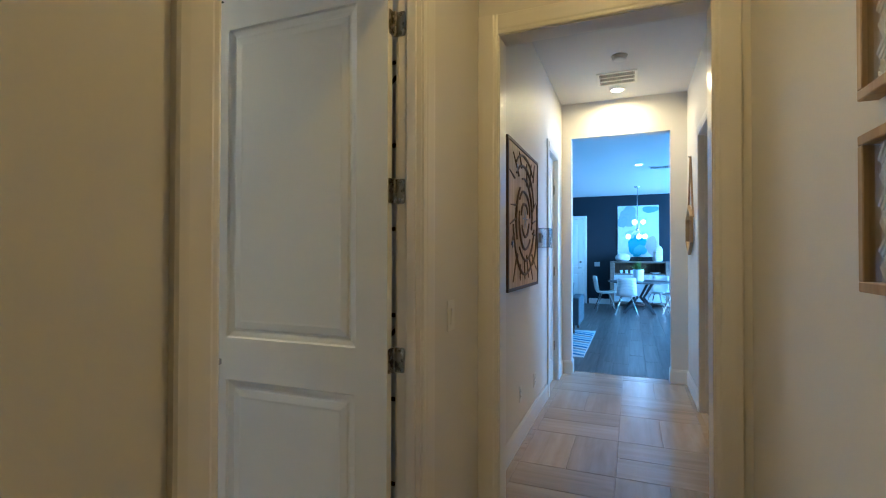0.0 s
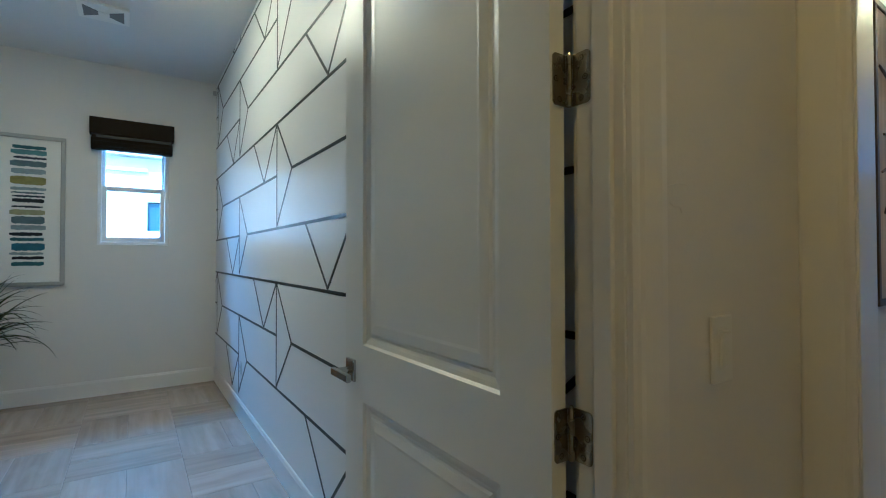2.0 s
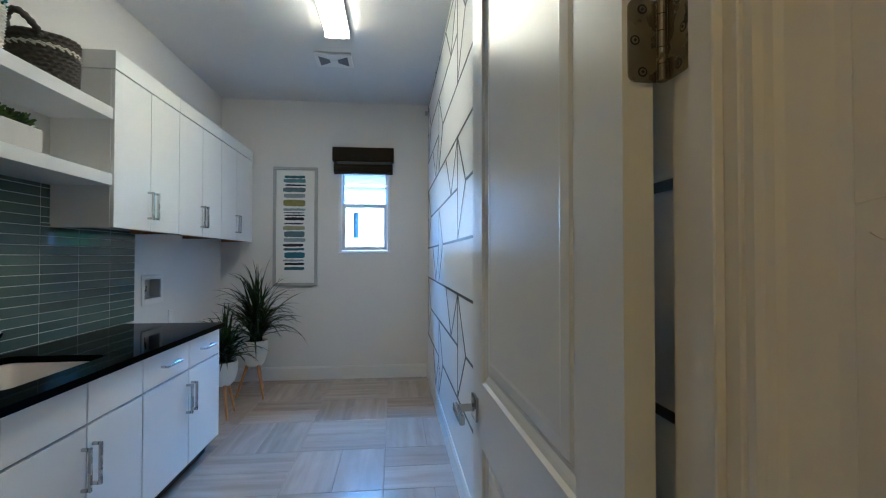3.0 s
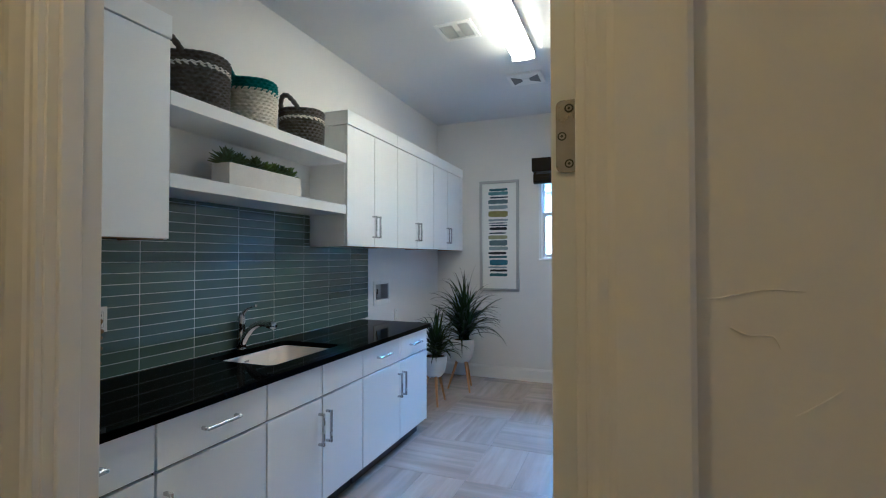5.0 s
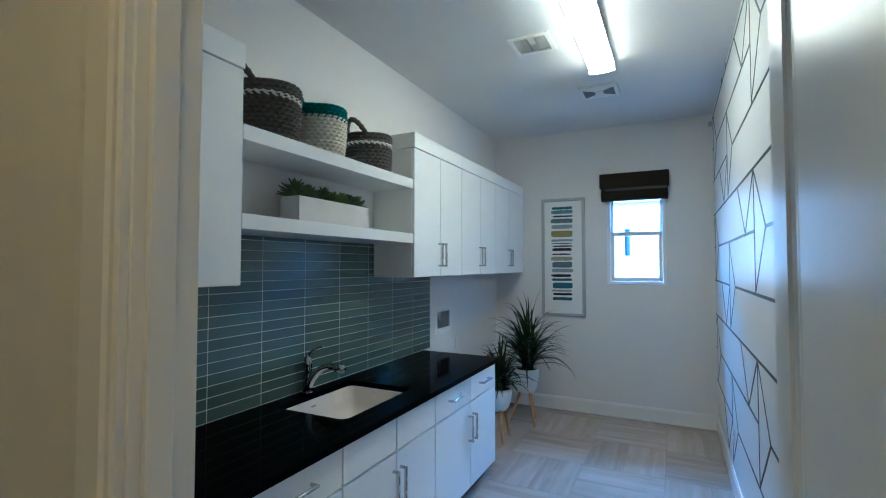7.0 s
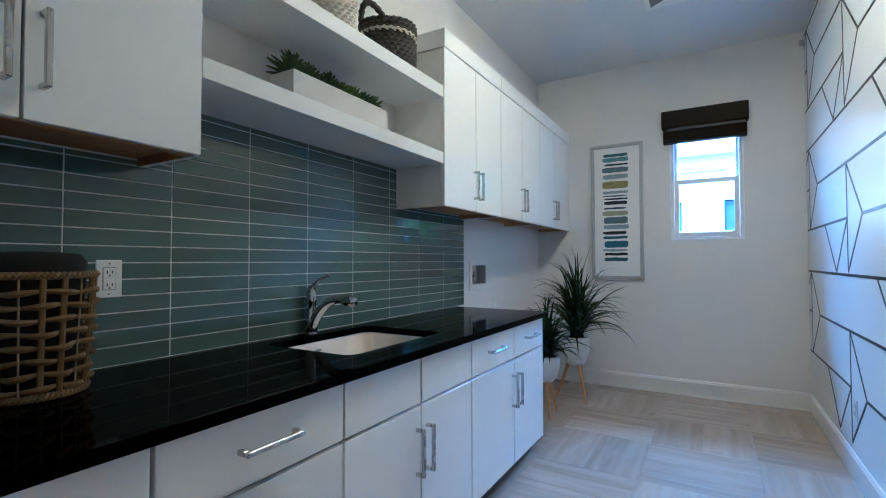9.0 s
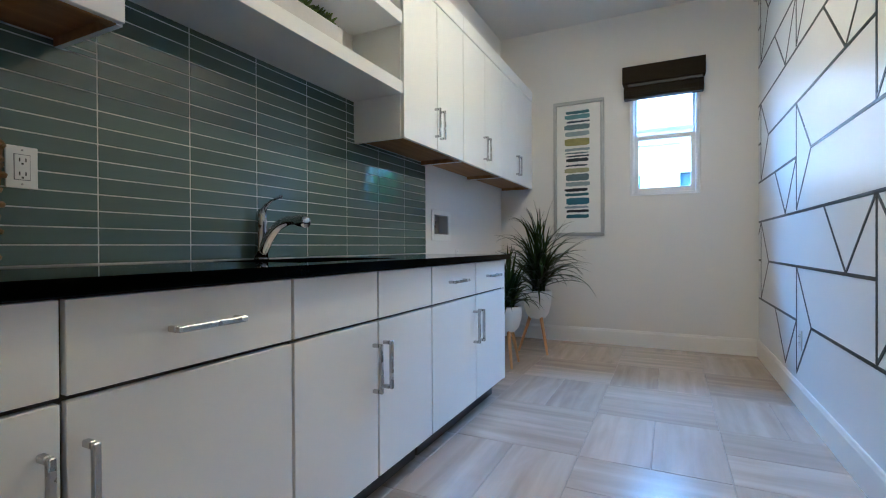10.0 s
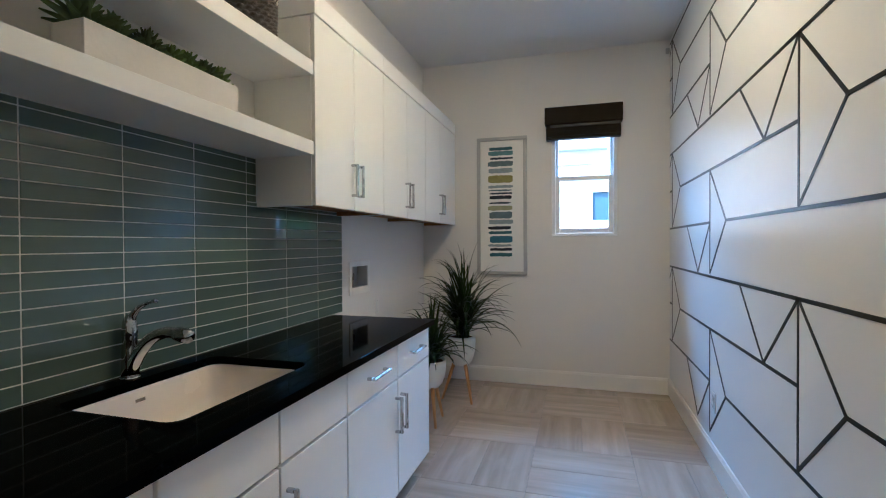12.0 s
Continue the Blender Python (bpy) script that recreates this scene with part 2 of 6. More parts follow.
M_CHAIR = mat("pale_leather", (0.62, 0.62, 0.60), 0.5, var=0.05, scale=10, bump=0.15, bump_scale=100)
M_TABLE = mat("dark_table_wood", (0.05, 0.05, 0.055), 0.35, var=0.2, scale=8)
M_SIDEB = streaky("grey_wash_wood", (0.20, 0.165, 0.13), (0.12, 0.095, 0.075), 0.5, "x")
M_SOFA = mat("grey_upholstery", (0.10, 0.105, 0.115), 0.95, var=0.15, scale=20, bump=0.4, bump_scale=220)
M_SOFA2 = mat("pale_upholstery", (0.45, 0.46, 0.47), 0.95, var=0.1, scale=20, bump=0.4, bump_scale=220)
M_STUCCO = mat("white_stucco", (0.66, 0.65, 0.62), 0.9, var=0.05, scale=4, bump=0.4, bump_scale=60)
M_ROOF = mat("roof_tile_grey", (0.22, 0.20, 0.19), 0.85, var=0.2, scale=6, bump=0.4)
M_GROUND = mat("gravel_ground", (0.36, 0.31, 0.25), 0.95, var=0.2, scale=5, bump=0.5)
M_HEDGE = mat("hedge_leaf", (0.10, 0.19, 0.035), 0.55, var=0.5, scale=9)
M_BARK = mat("bark", (0.10, 0.07, 0.05), 0.9, var=0.3, scale=20, bump=0.6)


def plain(name, colour, rough=0.6):
    return mat(name, colour, rough, var=0.14, scale=14, bump=0.03)


# ---- mesh helpers ----
ORIGIN = {}


def finish(bm, name, material, smooth=False):
    me = bpy.data.meshes.new(name)
    bmesh.ops.recalc_face_normals(bm, faces=bm.faces)
    bm.to_mesh(me)
    bm.free()
    me.materials.append(material)
    if smooth:
        me.polygons.foreach_set("use_smooth", [True] * len(me.polygons))
        me.update()
    return me


def thing(name, where, label, category, group="", kind=""):
    e = tagged(new(name), label, category, group, kind)
    e.empty_display_size = 0.05
    e.location = where
    ORIGIN[e.name] = Vector(where)
    return e


def part(name, bm, material, parent, label="", smooth=False):
    """One mesh under a thing or a part; the bmesh is in world metres."""
    o = ORIGIN[parent.name]
    bmesh.ops.translate(bm, verts=bm.verts, vec=-o)
    ob = new(name, finish(bm, name, material, smooth))
    ob.parent = parent
    ORIGIN[ob.name] = o
    if label:
        ob["label"] = label
    return ob


def single(name, bm, material, label, category, kind="", group="", smooth=False):
    """A thing of one mesh, with its origin at the middle of its base."""
    lo = [min(v.co[i] for v in bm.verts) for i in range(3)]
    hi = [max(v.co[i] for v in bm.verts) for i in range(3)]
    o = Vector(((lo[0] + hi[0]) / 2, (lo[1] + hi[1]) / 2, lo[2]))
    bmesh.ops.translate(bm, verts=bm.verts, vec=-o)
    ob = tagged(new(name, finish(bm, name, material, smooth)), label, category, group, kind)
    ob.location = o
    ORIGIN[ob.name] = o
    return ob


def box(bm, x0, x1, y0, y1, z0, z1, bevel=0.0, segs=1):
    r = bmesh.ops.create_cube(bm, size=1)
    vs = r["verts"]
    x0, x1, y0, y1, z0, z1 = min(x0, x1), max(x0, x1), min(y0, y1), max(y0, y1), min(z0, z1), max(z0, z1)
    for v in vs:
        v.co = ((x0 + x1) / 2 + v.co.x * (x1 - x0), (y0 + y1) / 2 + v.co.y * (y1 - y0), (z0 + z1) / 2 + v.co.z * (z1 - z0))
    if bevel:
        es = list({e for v in vs for e in v.link_edges})
        bmesh.ops.bevel(bm, geom=es, offset=bevel, segments=segs, affect="EDGES", profile=0.7)
    return bm


def B(*a, **k):
    return box(bmesh.new(), *a, **k)


def cyl(bm, p, q, r0, r1=None, seg=16, caps=True):
    p, q = Vector(p), Vector(q)
    d = q - p
    m = Matrix.Translation((p + q) / 2) @ d.to_track_quat("Z", "Y").to_matrix().to_4x4()
    bmesh.ops.create_cone(bm, cap_ends=caps, segments=seg, radius1=r0, radius2=r0 if r1 is None else r1, depth=d.length, matrix=m)
    return bm


def lathe(bm, profile, where, seg=32, caps=True):
    """Turns (radius, height) pairs about an upright axis."""
    rings = []
    for r, z in profile:
        rings.append([bm.verts.new((where[0] + r * math.cos(2 * math.pi * i / seg), where[1] + r * math.sin(2 * math.pi * i / seg), where[2] + z)) for i in range(seg)])
    for a, b in zip(rings, rings[1:]):
        for i in range(seg):
            bm.faces.new((a[i], a[(i + 1) % seg], b[(i + 1) % seg], b[i]))
    for ring, (r, z) in ((rings[0], profile[0]), (rings[-1], profile[-1])):
        if caps and r > 1e-4:
            bm.faces.new(ring)
    return bm


def tube(bm, pts, r, seg=8, closed=False):
    """A round bar along points; r is one radius or one for each point."""
    pts = [Vector(p) for p in pts]
    n = len(pts)
    rs = r if isinstance(r, (list, tuple)) else [r] * n
    rings, side = [], None
    for i, p in enumerate(pts):
        a = pts[i - 1] if (i or closed) else p
        b = pts[(i + 1) % n] if (i < n - 1 or closed) else p
        d = (b - a).normalized()
        if side is None:
            side = d.orthogonal().normalized()
        side = (side - d * side.dot(d)).normalized()
        up = d.cross(side)
        rings.append([bm.verts.new(p + rs[i] * (math.cos(2 * math.pi * k / seg) * side + math.sin(2 * math.pi * k / seg) * up)) for k in range(seg)])
    pairs = list(zip(rings, rings[1:])) + ([(rings[-1], rings[0])] if closed else [])
    for a, b in pairs:
        for k in range(seg):
            bm.faces.new((a[k], a[(k + 1) % seg], b[(k + 1) % seg], b[k]))
    if not closed:
        bm.faces.new(rings[0])
        bm.faces.new(rings[-1])
    return bm


def arc(points, steps=8):
    """A smooth line through control points."""
    p = [Vector(q) for q in points]
    out = []
    for i in range(len(p) - 1):
        a, b, c, d = p[max(i - 1, 0)], p[i], p[i + 1], p[min(i + 2, len(p) - 1)]
        for k in range(steps):
            t = k / steps
            out.append(0.5 * ((2 * b) + (c - a) * t + (2 * a - 5 * b + 4 * c - d) * t * t + (3 * b - a - 3 * c + d) * t ** 3))
    return out + [p[-1]]


def pierced(axis, a, b, u0, u1, z0, z1, holes):
    """A wall between a and b across its axis, from u0 to u1 along it, with openings (u0, u1, z0, z1)."""
    bm = bmesh.new()
    us = sorted({u0, u1, *[h[i] for h in holes for i in (0, 1)]})
    zs = sorted({z0, z1, *[h[i] for h in holes for i in (2, 3)]})
    for p, q in zip(us, us[1:]):
        run = None
        for r, s in list(zip(zs, zs[1:])) + [(None, None)]:
            solid = r is not None and not any(h[0] <= p and q <= h[1] and h[2] <= r and s <= h[3] for h in holes)
            if solid:
                run = (run[0], s) if run else (r, s)
            elif run:
                if axis == "x":
                    box(bm, a, b, p, q, *run)
                else:
                    box(bm, p, q, a, b, *run)
                run = None
    return bm


def moulded(bm, p, q, out, up, width, thick):
    """A length of casing with an eased face: from p to q, lying off along out, spreading along up."""
    p, q, out, up = Vector(p), Vector(q), Vector(out), Vector(up)
    prof = [(0, 0), (0, 0.55), (0.08, 0.72), (0.18, 0.72), (0.26, 0.9), (0.75, 1.0), (0.94, 0.92), (1, 0.7), (1, 0)]
    ends = [[bm.verts.new(e + up * (u * width) + out * (t * thick)) for u, t in prof] for e in (p, q)]
    n = len(prof)
    for i in range(n):
        bm.faces.new((ends[0][i], ends[0][(i + 1) % n], ends[1][(i + 1) % n], ends[1][i]))
    bm.faces.new(ends[0])
    bm.faces.new(ends[1])
    return bm

# ---- structure ----
CEIL = 3.145
XE, XR = -0.545, -0.637      # wall between entry and laundry: hall face, room face
NY, SY, WX = 1.862, -0.440, -5.56
DY0, DY1, DZ = 0.893, 1.760, 2.43   # laundry door opening
HW, HE = -0.62, 0.70         # hall side walls
VE = 0.585                   # entry east wall
O1, O2 = 2.43, 5.87          # cased opening, far opening
GW, GE, GN, GC = -4.6, 4.5, 14.2, 3.05


def structure(name, bm, material, label, category="wall"):
    return single(name, bm, material, label, category, kind="structure")


structure("ground", B(-90, 90, -90, 90, -0.32, -0.22), M_GROUND, "pale gravel ground outside the house", "ground")
structure("slab", B(-5.8, 1.0, -1.8, 6.03, -0.2, -0.0022), M_FGROUT, "brown-grey grout bed under the floor tiles", "floor")
wall_a = structure("wall_entry_west", pierced("x", XR, XE, SY - 0.12, O1 + 0.12, 0, CEIL, [(DY0 - 0.02, DY1 + 0.02, 0, DZ + 0.02)]), M_WALL,
                   "off-white painted wall with a doorway")
structure("wall_entry_west_south", B(XR, XE, -1.7, SY - 0.12, 0, CEIL), M_WALL, "off-white painted wall")
structure("wall_entry_south", B(XE, VE, -1.7, -1.6, 0, CEIL), M_WALL, "off-white painted wall")
structure("wall_entry_east", B(VE, VE + 0.235, -1.7, O1 + 0.12, 0, CEIL), M_WALL, "off-white painted wall")
structure("wall_opening", pierced("y", O1, O1 + 0.12, XE, VE, 0, CEIL, [(-0.46, 0.467, 0, 2.45)]), M_WALL, "off-white wall with a cased opening")
structure("wall_north", B(WX - 0.16, XR, NY, NY + 0.12, 0, CEIL), M_ACCENT, "white wall painted with dark geometric lines")
structure("wall_south", pierced("y", SY - 0.12, SY, WX - 0.16, XR, 0, CEIL, [(-4.225, -3.97, 1.047, 1.2)]), M_WALL, "white painted wall behind the cabinets")
structure("wall_west", pierced("x", WX - 0.16, WX, SY, NY, 0, CEIL, [(0.843, 1.425, 1.42, 2.52)]), M_WALL, "white painted wall with a small window")
structure("wall_hall_west", pierced("x", HW - 0.12, HW, O1 + 0.12, O2, 0, CEIL, [(4.90, 5.54, 0, 2.44)]), M_WALL, "off-white hall wall with a closed door")
structure("wall_hall_east", pierced("x", HE, HE + 0.12, O1 + 0.12, O2, 0, CEIL, [(4.08, 4.94, 0, 2.46)]), M_WALL, "off-white hall wall with an open doorway")
structure("wall_hall_north", pierced("y", O2, O2 + 0.14, GW, GE, 0, CEIL, [(-0.51, 0.537, 0, 2.74)]), M_WALL, "off-white wall with a tall opening to the great room")
structure("wall_side_room", pierced("x", 2.4, 2.5, O1 + 0.12, O2, 0, CEIL, []), M_WALL, "off-white wall of the side room")
structure("wall_side_room_south", B(HE + 0.12, 2.4, O1 + 0.12, O1 + 0.22, 0, CEIL), M_WALL, "off-white wall of the side room")
structure("floor_side_room", B(HE + 0.12, 2.4, O1 + 0.22, O2, -0.2, 0), M_TILE_Y, "pale tiled floor of the side room", "floor")
structure("ceiling_laundry", B(WX - 0.16, XR, SY - 0.12, NY + 0.12, CEIL, CEIL + 0.12), M_CEIL, "white painted ceiling", "ceiling")
structure("ceiling_entry", B(XR, VE + 0.235, -1.7, O1 + 0.12, CEIL, CEIL + 0.12), M_CEIL, "white painted ceiling", "ceiling")
structure("ceiling_hall", B(HW - 0.12, 2.5, O1 + 0.12, O2 + 0.14, CEIL, CEIL + 0.12), M_CEIL, "white painted hall ceiling", "ceiling")
structure("wall_great_room_north", B(GW, GE, GN, GN + 0.14, 0, GC), M_NAVY, "navy painted accent wall")
structure("wall_great_room_west", B(GW - 0.14, GW, O2, GN + 0.14, 0, GC), M_WALL, "off-white great room wall")
structure("wall_great_room_east", pierced("x", GE, GE + 0.14, O2, GN + 0.14, 0, GC, [(9.0, 12.6, 0.4, 2.75)]), M_WALL, "off-white great room wall with a wide window")
structure("ceiling_great_room", B(GW - 0.14, GE + 0.14, O2 + 0.14, GN + 0.14, GC, GC + 0.12), M_CEIL, "white painted great room ceiling", "ceiling")
structure("floor_great_room", B(GW, GE, O2 + 0.14, GN, -0.2, -0.006), M_PLANK, "dark grey plank floor bed", "floor")


def baseboard(p, q, out, height=0.148, thick=0.014):
    """A skirting board from p to q on the floor, with an eased top edge."""
    bm = bmesh.new()
    p, q, out = Vector(p), Vector(q), Vector(out)
    prof = [(0, 0), (thick, 0), (thick, height - 0.022), (thick * 0.75, height - 0.014), (thick * 0.55, height - 0.004), (0.3 * thick, height), (0, height)]
    ends = [[bm.verts.new(e + out * t + Vector((0, 0, z))) for t, z in prof] for e in (p, q)]
    n = len(prof)
    for i in range(n):
        bm.faces.new((ends[0][i], ends[0][(i + 1) % n], ends[1][(i + 1) % n], ends[1][i]))
    bm.faces.new(ends[0])
    bm.faces.new(ends[1])
    return structure("baseboard", bm, M_TRIM, "white painted baseboard along the wall", "baseboard")


baseboard((WX, NY, 0), (XR - 0.02, NY, 0), (0, -1, 0))
baseboard((WX, SY, 0), (WX, NY - 0.015, 0), (1, 0, 0))
baseboard((WX + 0.015, SY, 0), (-3.70, SY, 0), (0, 1, 0))
baseboard((XE, -1.6, 0), (XE, DY0 - 0.1, 0), (1, 0, 0))
baseboard((XE, DY1 + 0.1, 0), (XE, O1, 0), (1, 0, 0))
baseboard((VE, -1.6, 0), (VE, O1 - 0.02, 0), (-1, 0, 0))
baseboard((HW, O1 + 0.12, 0), (HW, 4.80, 0), (1, 0, 0))
baseboard((HW, 5.64, 0), (HW, O2, 0), (1, 0, 0))
baseboard((HE, O1 + 0.12, 0), (HE, 3.98, 0), (-1, 0, 0))
baseboard((HE, 5.04, 0), (HE, O2, 0), (-1, 0, 0))
baseboard((HW + 0.016, O2, 0), (-0.51, O2, 0), (0, -1, 0))
baseboard((0.537, O2, 0), (HE - 0.016, O2, 0), (0, -1, 0))
baseboard((-0.51, O2 - 0.014, 0), (-0.51, O2 + 0.14, 0), (1, 0, 0))
baseboard((0.537, O2 - 0.014, 0), (0.537, O2 + 0.14, 0), (-1, 0, 0))
baseboard((-1.0, GN, 0), (GE, GN, 0), (0, -1, 0))


def door_casing(name, label, axis, face, sign, u0, u1, top, width=0.09, thick=0.018, reveal=0.005):
    """Three lengths of casing round an opening on one face of a wall."""
    e = thing(name, (face, u0, 0) if axis == "x" else (u0, face, 0), label, "door trim", kind="structure")

    def at(u, z):
        return (face, u, z) if axis == "x" else (u, face, z)
    out = (sign, 0, 0) if axis == "x" else (0, sign, 0)
    al = Vector((0, 1, 0)) if axis == "x" else Vector((1, 0, 0))
    part("side_casing", moulded(bmesh.new(), at(u0 - reveal, 0), at(u0 - reveal, top + width), out, -al, width, thick), M_TRIM, e)
    part("side_casing", moulded(bmesh.new(), at(u1 + 0.005, 0), at(u1 + 0.005, top + width), out, al, width, thick), M_TRIM, e)
    part("head_casing", moulded(bmesh.new(), at(u0 - 0.004, top + 0.005), at(u1 + 0.004, top + 0.005), out, (0, 0, 1), width - 0.006, thick - 0.001), M_TRIM, e)
    return e


door_casing("trim_laundry_door_hall", "white painted casing round the laundry doorway", "x", XE, 1, DY0, DY1, DZ)
door_casing("trim_laundry_door_room", "white painted casing round the laundry doorway", "x", XR, -1, DY0 - 0.02, DY1, DZ)
door_casing("trim_cased_opening", "white painted casing round the wide opening", "y", O1, -1, -0.44, 0.447, 2.43, width=0.10)
door_casing("trim_hall_door", "white painted casing round the hall door", "x", HW, 1, 4.92, 5.52, 2.42)
door_casing("trim_side_doorway", "white painted casing round the side doorway", "x", HE, -1, 4.10, 4.92, 2.44)


def jambs(name, label, axis, a, b, u0, u1, top, stop=None, t=0.02):
    """Lining boards of an opening, with a door stop where one is given."""
    e = thing(name, (a, u0, 0) if axis == "x" else (u0, a, 0), label, "door jamb", kind="structure")

    def bx(p, q, z0, z1, lo=a, hi=b):
        return B(lo, hi, p, q, z0, z1, bevel=0.0015) if axis == "x" else B(p, q, lo, hi, z0, z1, bevel=0.0015)
    part("side_jamb", bx(u0 - t, u0, 0, top), M_TRIM, e)
    part("side_jamb", bx(u1, u1 + t, 0, top), M_TRIM, e)
    part("head_jamb", bx(u0 - t, u1 + t, top, top + t), M_TRIM, e)
    if stop:
        part("door_stop", bx(u0, u0 + 0.011, 0, top, *stop), M_TRIM, e)
        part("door_stop", bx(u1 - 0.011, u1, 0, top, *stop), M_TRIM, e)
        part("door_stop", bx(u0 + 0.011, u1 - 0.011, top - 0.011, top, *stop), M_TRIM, e)
    return e


jambs("jamb_laundry", "white painted door lining of the laundry", "x", XR, XE, DY0, DY1, DZ, stop=(XR + 0.04, XR + 0.075))
jambs("jamb_opening", "white painted lining of the wide opening", "y", O1, O1 + 0.12, -0.44, 0.447, 2.43)
jambs("jamb_hall_door", "white painted lining of the hall door", "x", HW - 0.12, HW, 4.92, 5.52, 2.42, stop=(HW - 0.075, HW - 0.04))
side = jambs("jamb_side_doorway", "white painted lining of the side doorway", "x", HE, HE + 0.12, 4.10, 4.92, 2.44, stop=(HE + 0.04, HE + 0.075))
part("strike_plate", B(HE + 0.078, HE + 0.108, 4.917, 4.921, 0.93, 1.02), M_STEEL, side, "steel strike plate")


# ---- laundry door ----
def panelled_leaf(parent, m, width, height, thick, rails):
    """A leaf from x = 0 to -width, y = 0 to thick, laid by m: stiles, rails and sunk moulded panels; rails are (z0, z1) of the panels."""
    sx = 0.128
    us = [0, -sx, -(width - sx), -width]
    zs = [0] + [z for r in rails for z in r] + [height]

    def put(name, bm):
        bmesh.ops.transform(bm, matrix=m, verts=bm.verts)
        return part(name, bm, M_DOOR, parent)
    first = put("stile", B(us[0], us[1], 0, thick, 0, height))
    put("stile", B(us[2], us[3], 0, thick, 0, height))
    for k in range(0, len(zs) - 1, 2):
        put("rail", B(us[1], us[2], 0, thick, zs[k], zs[k + 1]))
    steps = [(0, 0), (0.006, 0.007), (0.016, 0.009), (0.026, 0.012), (0.034, 0.012), (0.040, 0.008), (0.066, 0.005), (0.074, 0.006)]
    for z0, z1 in rails:
        bm = bmesh.new()
        for face in (0, 1):
            rings = []
            for inset, depth in steps:
                y = depth if face == 0 else thick - depth
                rings.append([bm.verts.new((x, y, z)) for x, z in ((us[1] - inset, z0 + inset), (us[2] + inset, z0 + inset), (us[2] + inset, z1 - inset), (us[1] - inset, z1 - inset))])
            for a, b in zip(rings, rings[1:]):
                for i in range(4):
                    bm.faces.new((a[i], a[(i + 1) % 4], b[(i + 1) % 4], b[i]))
            bm.faces.new(rings[-1])
        put("panel", bm)
    return first


LEAF = (0.862, 2.405, 0.035)
door = tagged(new("door_laundry"), "white two-panel door standing open into the laundry", "door", kind="structure")
DOOR_AT = Vector((-0.651, 1.7505, 0.012))
door.matrix_world = Matrix.Translation(DOOR_AT) @ Matrix.Rotation(radians(1.0), 4, "Z")
ORIGIN[door.name] = Vector((0, 0, 0))
panelled_leaf(door, Matrix.Translation((-0.002, -0.039, 0)), *LEAF, [(0.235, 0.862), (1.03, 2.285)])


def hinge_plate(axis, at, thick, u0, u1, zc, half, r, left=True):
    """A thin plate with two rounded corners: across u and z, lying at one place along its axis."""
    outline = []
    for cu, cz, a0, soft in ((u1, zc + half, 0, not left), (u0, zc + half, 90, left), (u0, zc - half, 180, left), (u1, zc - half, 270, not left)):
        if not soft:
            outline.append((cu, cz))
            continue
        du, dz = (r if cu == u0 else -r), (r if cz < zc else -r)
        for k in range(6):
            a = radians(a0 + 90 * k / 5)
            outline.append((cu + du + r * math.cos(a), cz + dz + r * math.sin(a)))
    bm = bmesh.new()
    rings = [[bm.verts.new((w, u, z) if axis == "x" else (u, w, z)) for u, z in outline] for w in (at, at + thick)]
    n = len(outline)
    bm.faces.new(rings[0])
    bm.faces.new(rings[1])
    for i in range(n):
        bm.faces.new((rings[0][i], rings[0][(i + 1) % n], rings[1][(i + 1) % n], rings[1][i]))
    return bm


def hinge_screw(parent, p, out):
    """A countersunk screw: a dished head with a cross recess."""
    p, out = Vector(p), Vector(out)
    part("screw_hole", cyl(bmesh.new(), p - out * 0.0008, p + out * 0.0003, 0.0054, seg=16), M_DARKMETAL, parent)
    part("screw", cyl(bmesh.new(), p - out * 0.0008, p + out * 0.0007, 0.0042, 0.0036, seg=14), M_HINGE, parent)
    part("screw_slot", cyl(bmesh.new(), p + out * 0.0006, p + out * 0.0010, 0.0020, seg=4), M_DARKMETAL, parent)


for zc in (0.38, 0.99, 1.595, 2.20):
    h = part("hinge", hinge_plate("x", -0.0019, 0.0022, -0.033, -0.001, zc, 0.0445, 0.008), M_HINGE, door, "worn nickel hinge")
    hl = part("hinge_leaf", hinge_plate("y", 0.0070, 0.0022, 0.0085, 0.044, zc, 0.0445, 0.008, left=False), M_HINGE, h)
    kn = bmesh.new()
    for i in range(5):
        cyl(kn, (0.0045, 0.0030, zc - 0.0445 + i * 0.0179), (0.0045, 0.0030, zc - 0.0275 + i * 0.0179), 0.0056, seg=16)
    cyl(kn, (0.0045, 0.0030, zc + 0.0445), (0.0045, 0.0030, zc + 0.0485), 0.0045, 0.003, seg=12)
    part("knuckle", kn, M_HINGE, h)
    for dz, dy in ((-0.034, -0.017), (0.0, -0.0255), (0.034, -0.017)):
        hinge_screw(h, (0.0003, dy, zc + dz), (1, 0, 0))
        hinge_screw(h, (0.0265 - dy - 0.0175, 0.0070, zc + dz), (0, -1, 0))
hd = part("handle_rose", B(-0.842, -0.784, -0.049, -0.0385, 0.912, 0.978, bevel=0.002), M_CHROME, door, "polished chrome square rose")
lv = cyl(bmesh.new(), (-0.813, -0.047, 0.945), (-0.813, -0.092, 0.945), 0.0105, seg=16)
part("spindle", lv, M_CHROME, hd)
part("lever", B(-0.828, -0.705, -0.104, -0.090, 0.934, 0.957, bevel=0.0025), M_CHROME, hd)
rr = part("handle_rose", B(-0.842, -0.784, -0.0045, 0.006, 0.912, 0.978, bevel=0.002), M_CHROME, door)
part("spindle", cyl(bmesh.new(), (-0.813, 0.004, 0.945), (-0.813, 0.048, 0.945), 0.0105, seg=16), M_CHROME, rr)
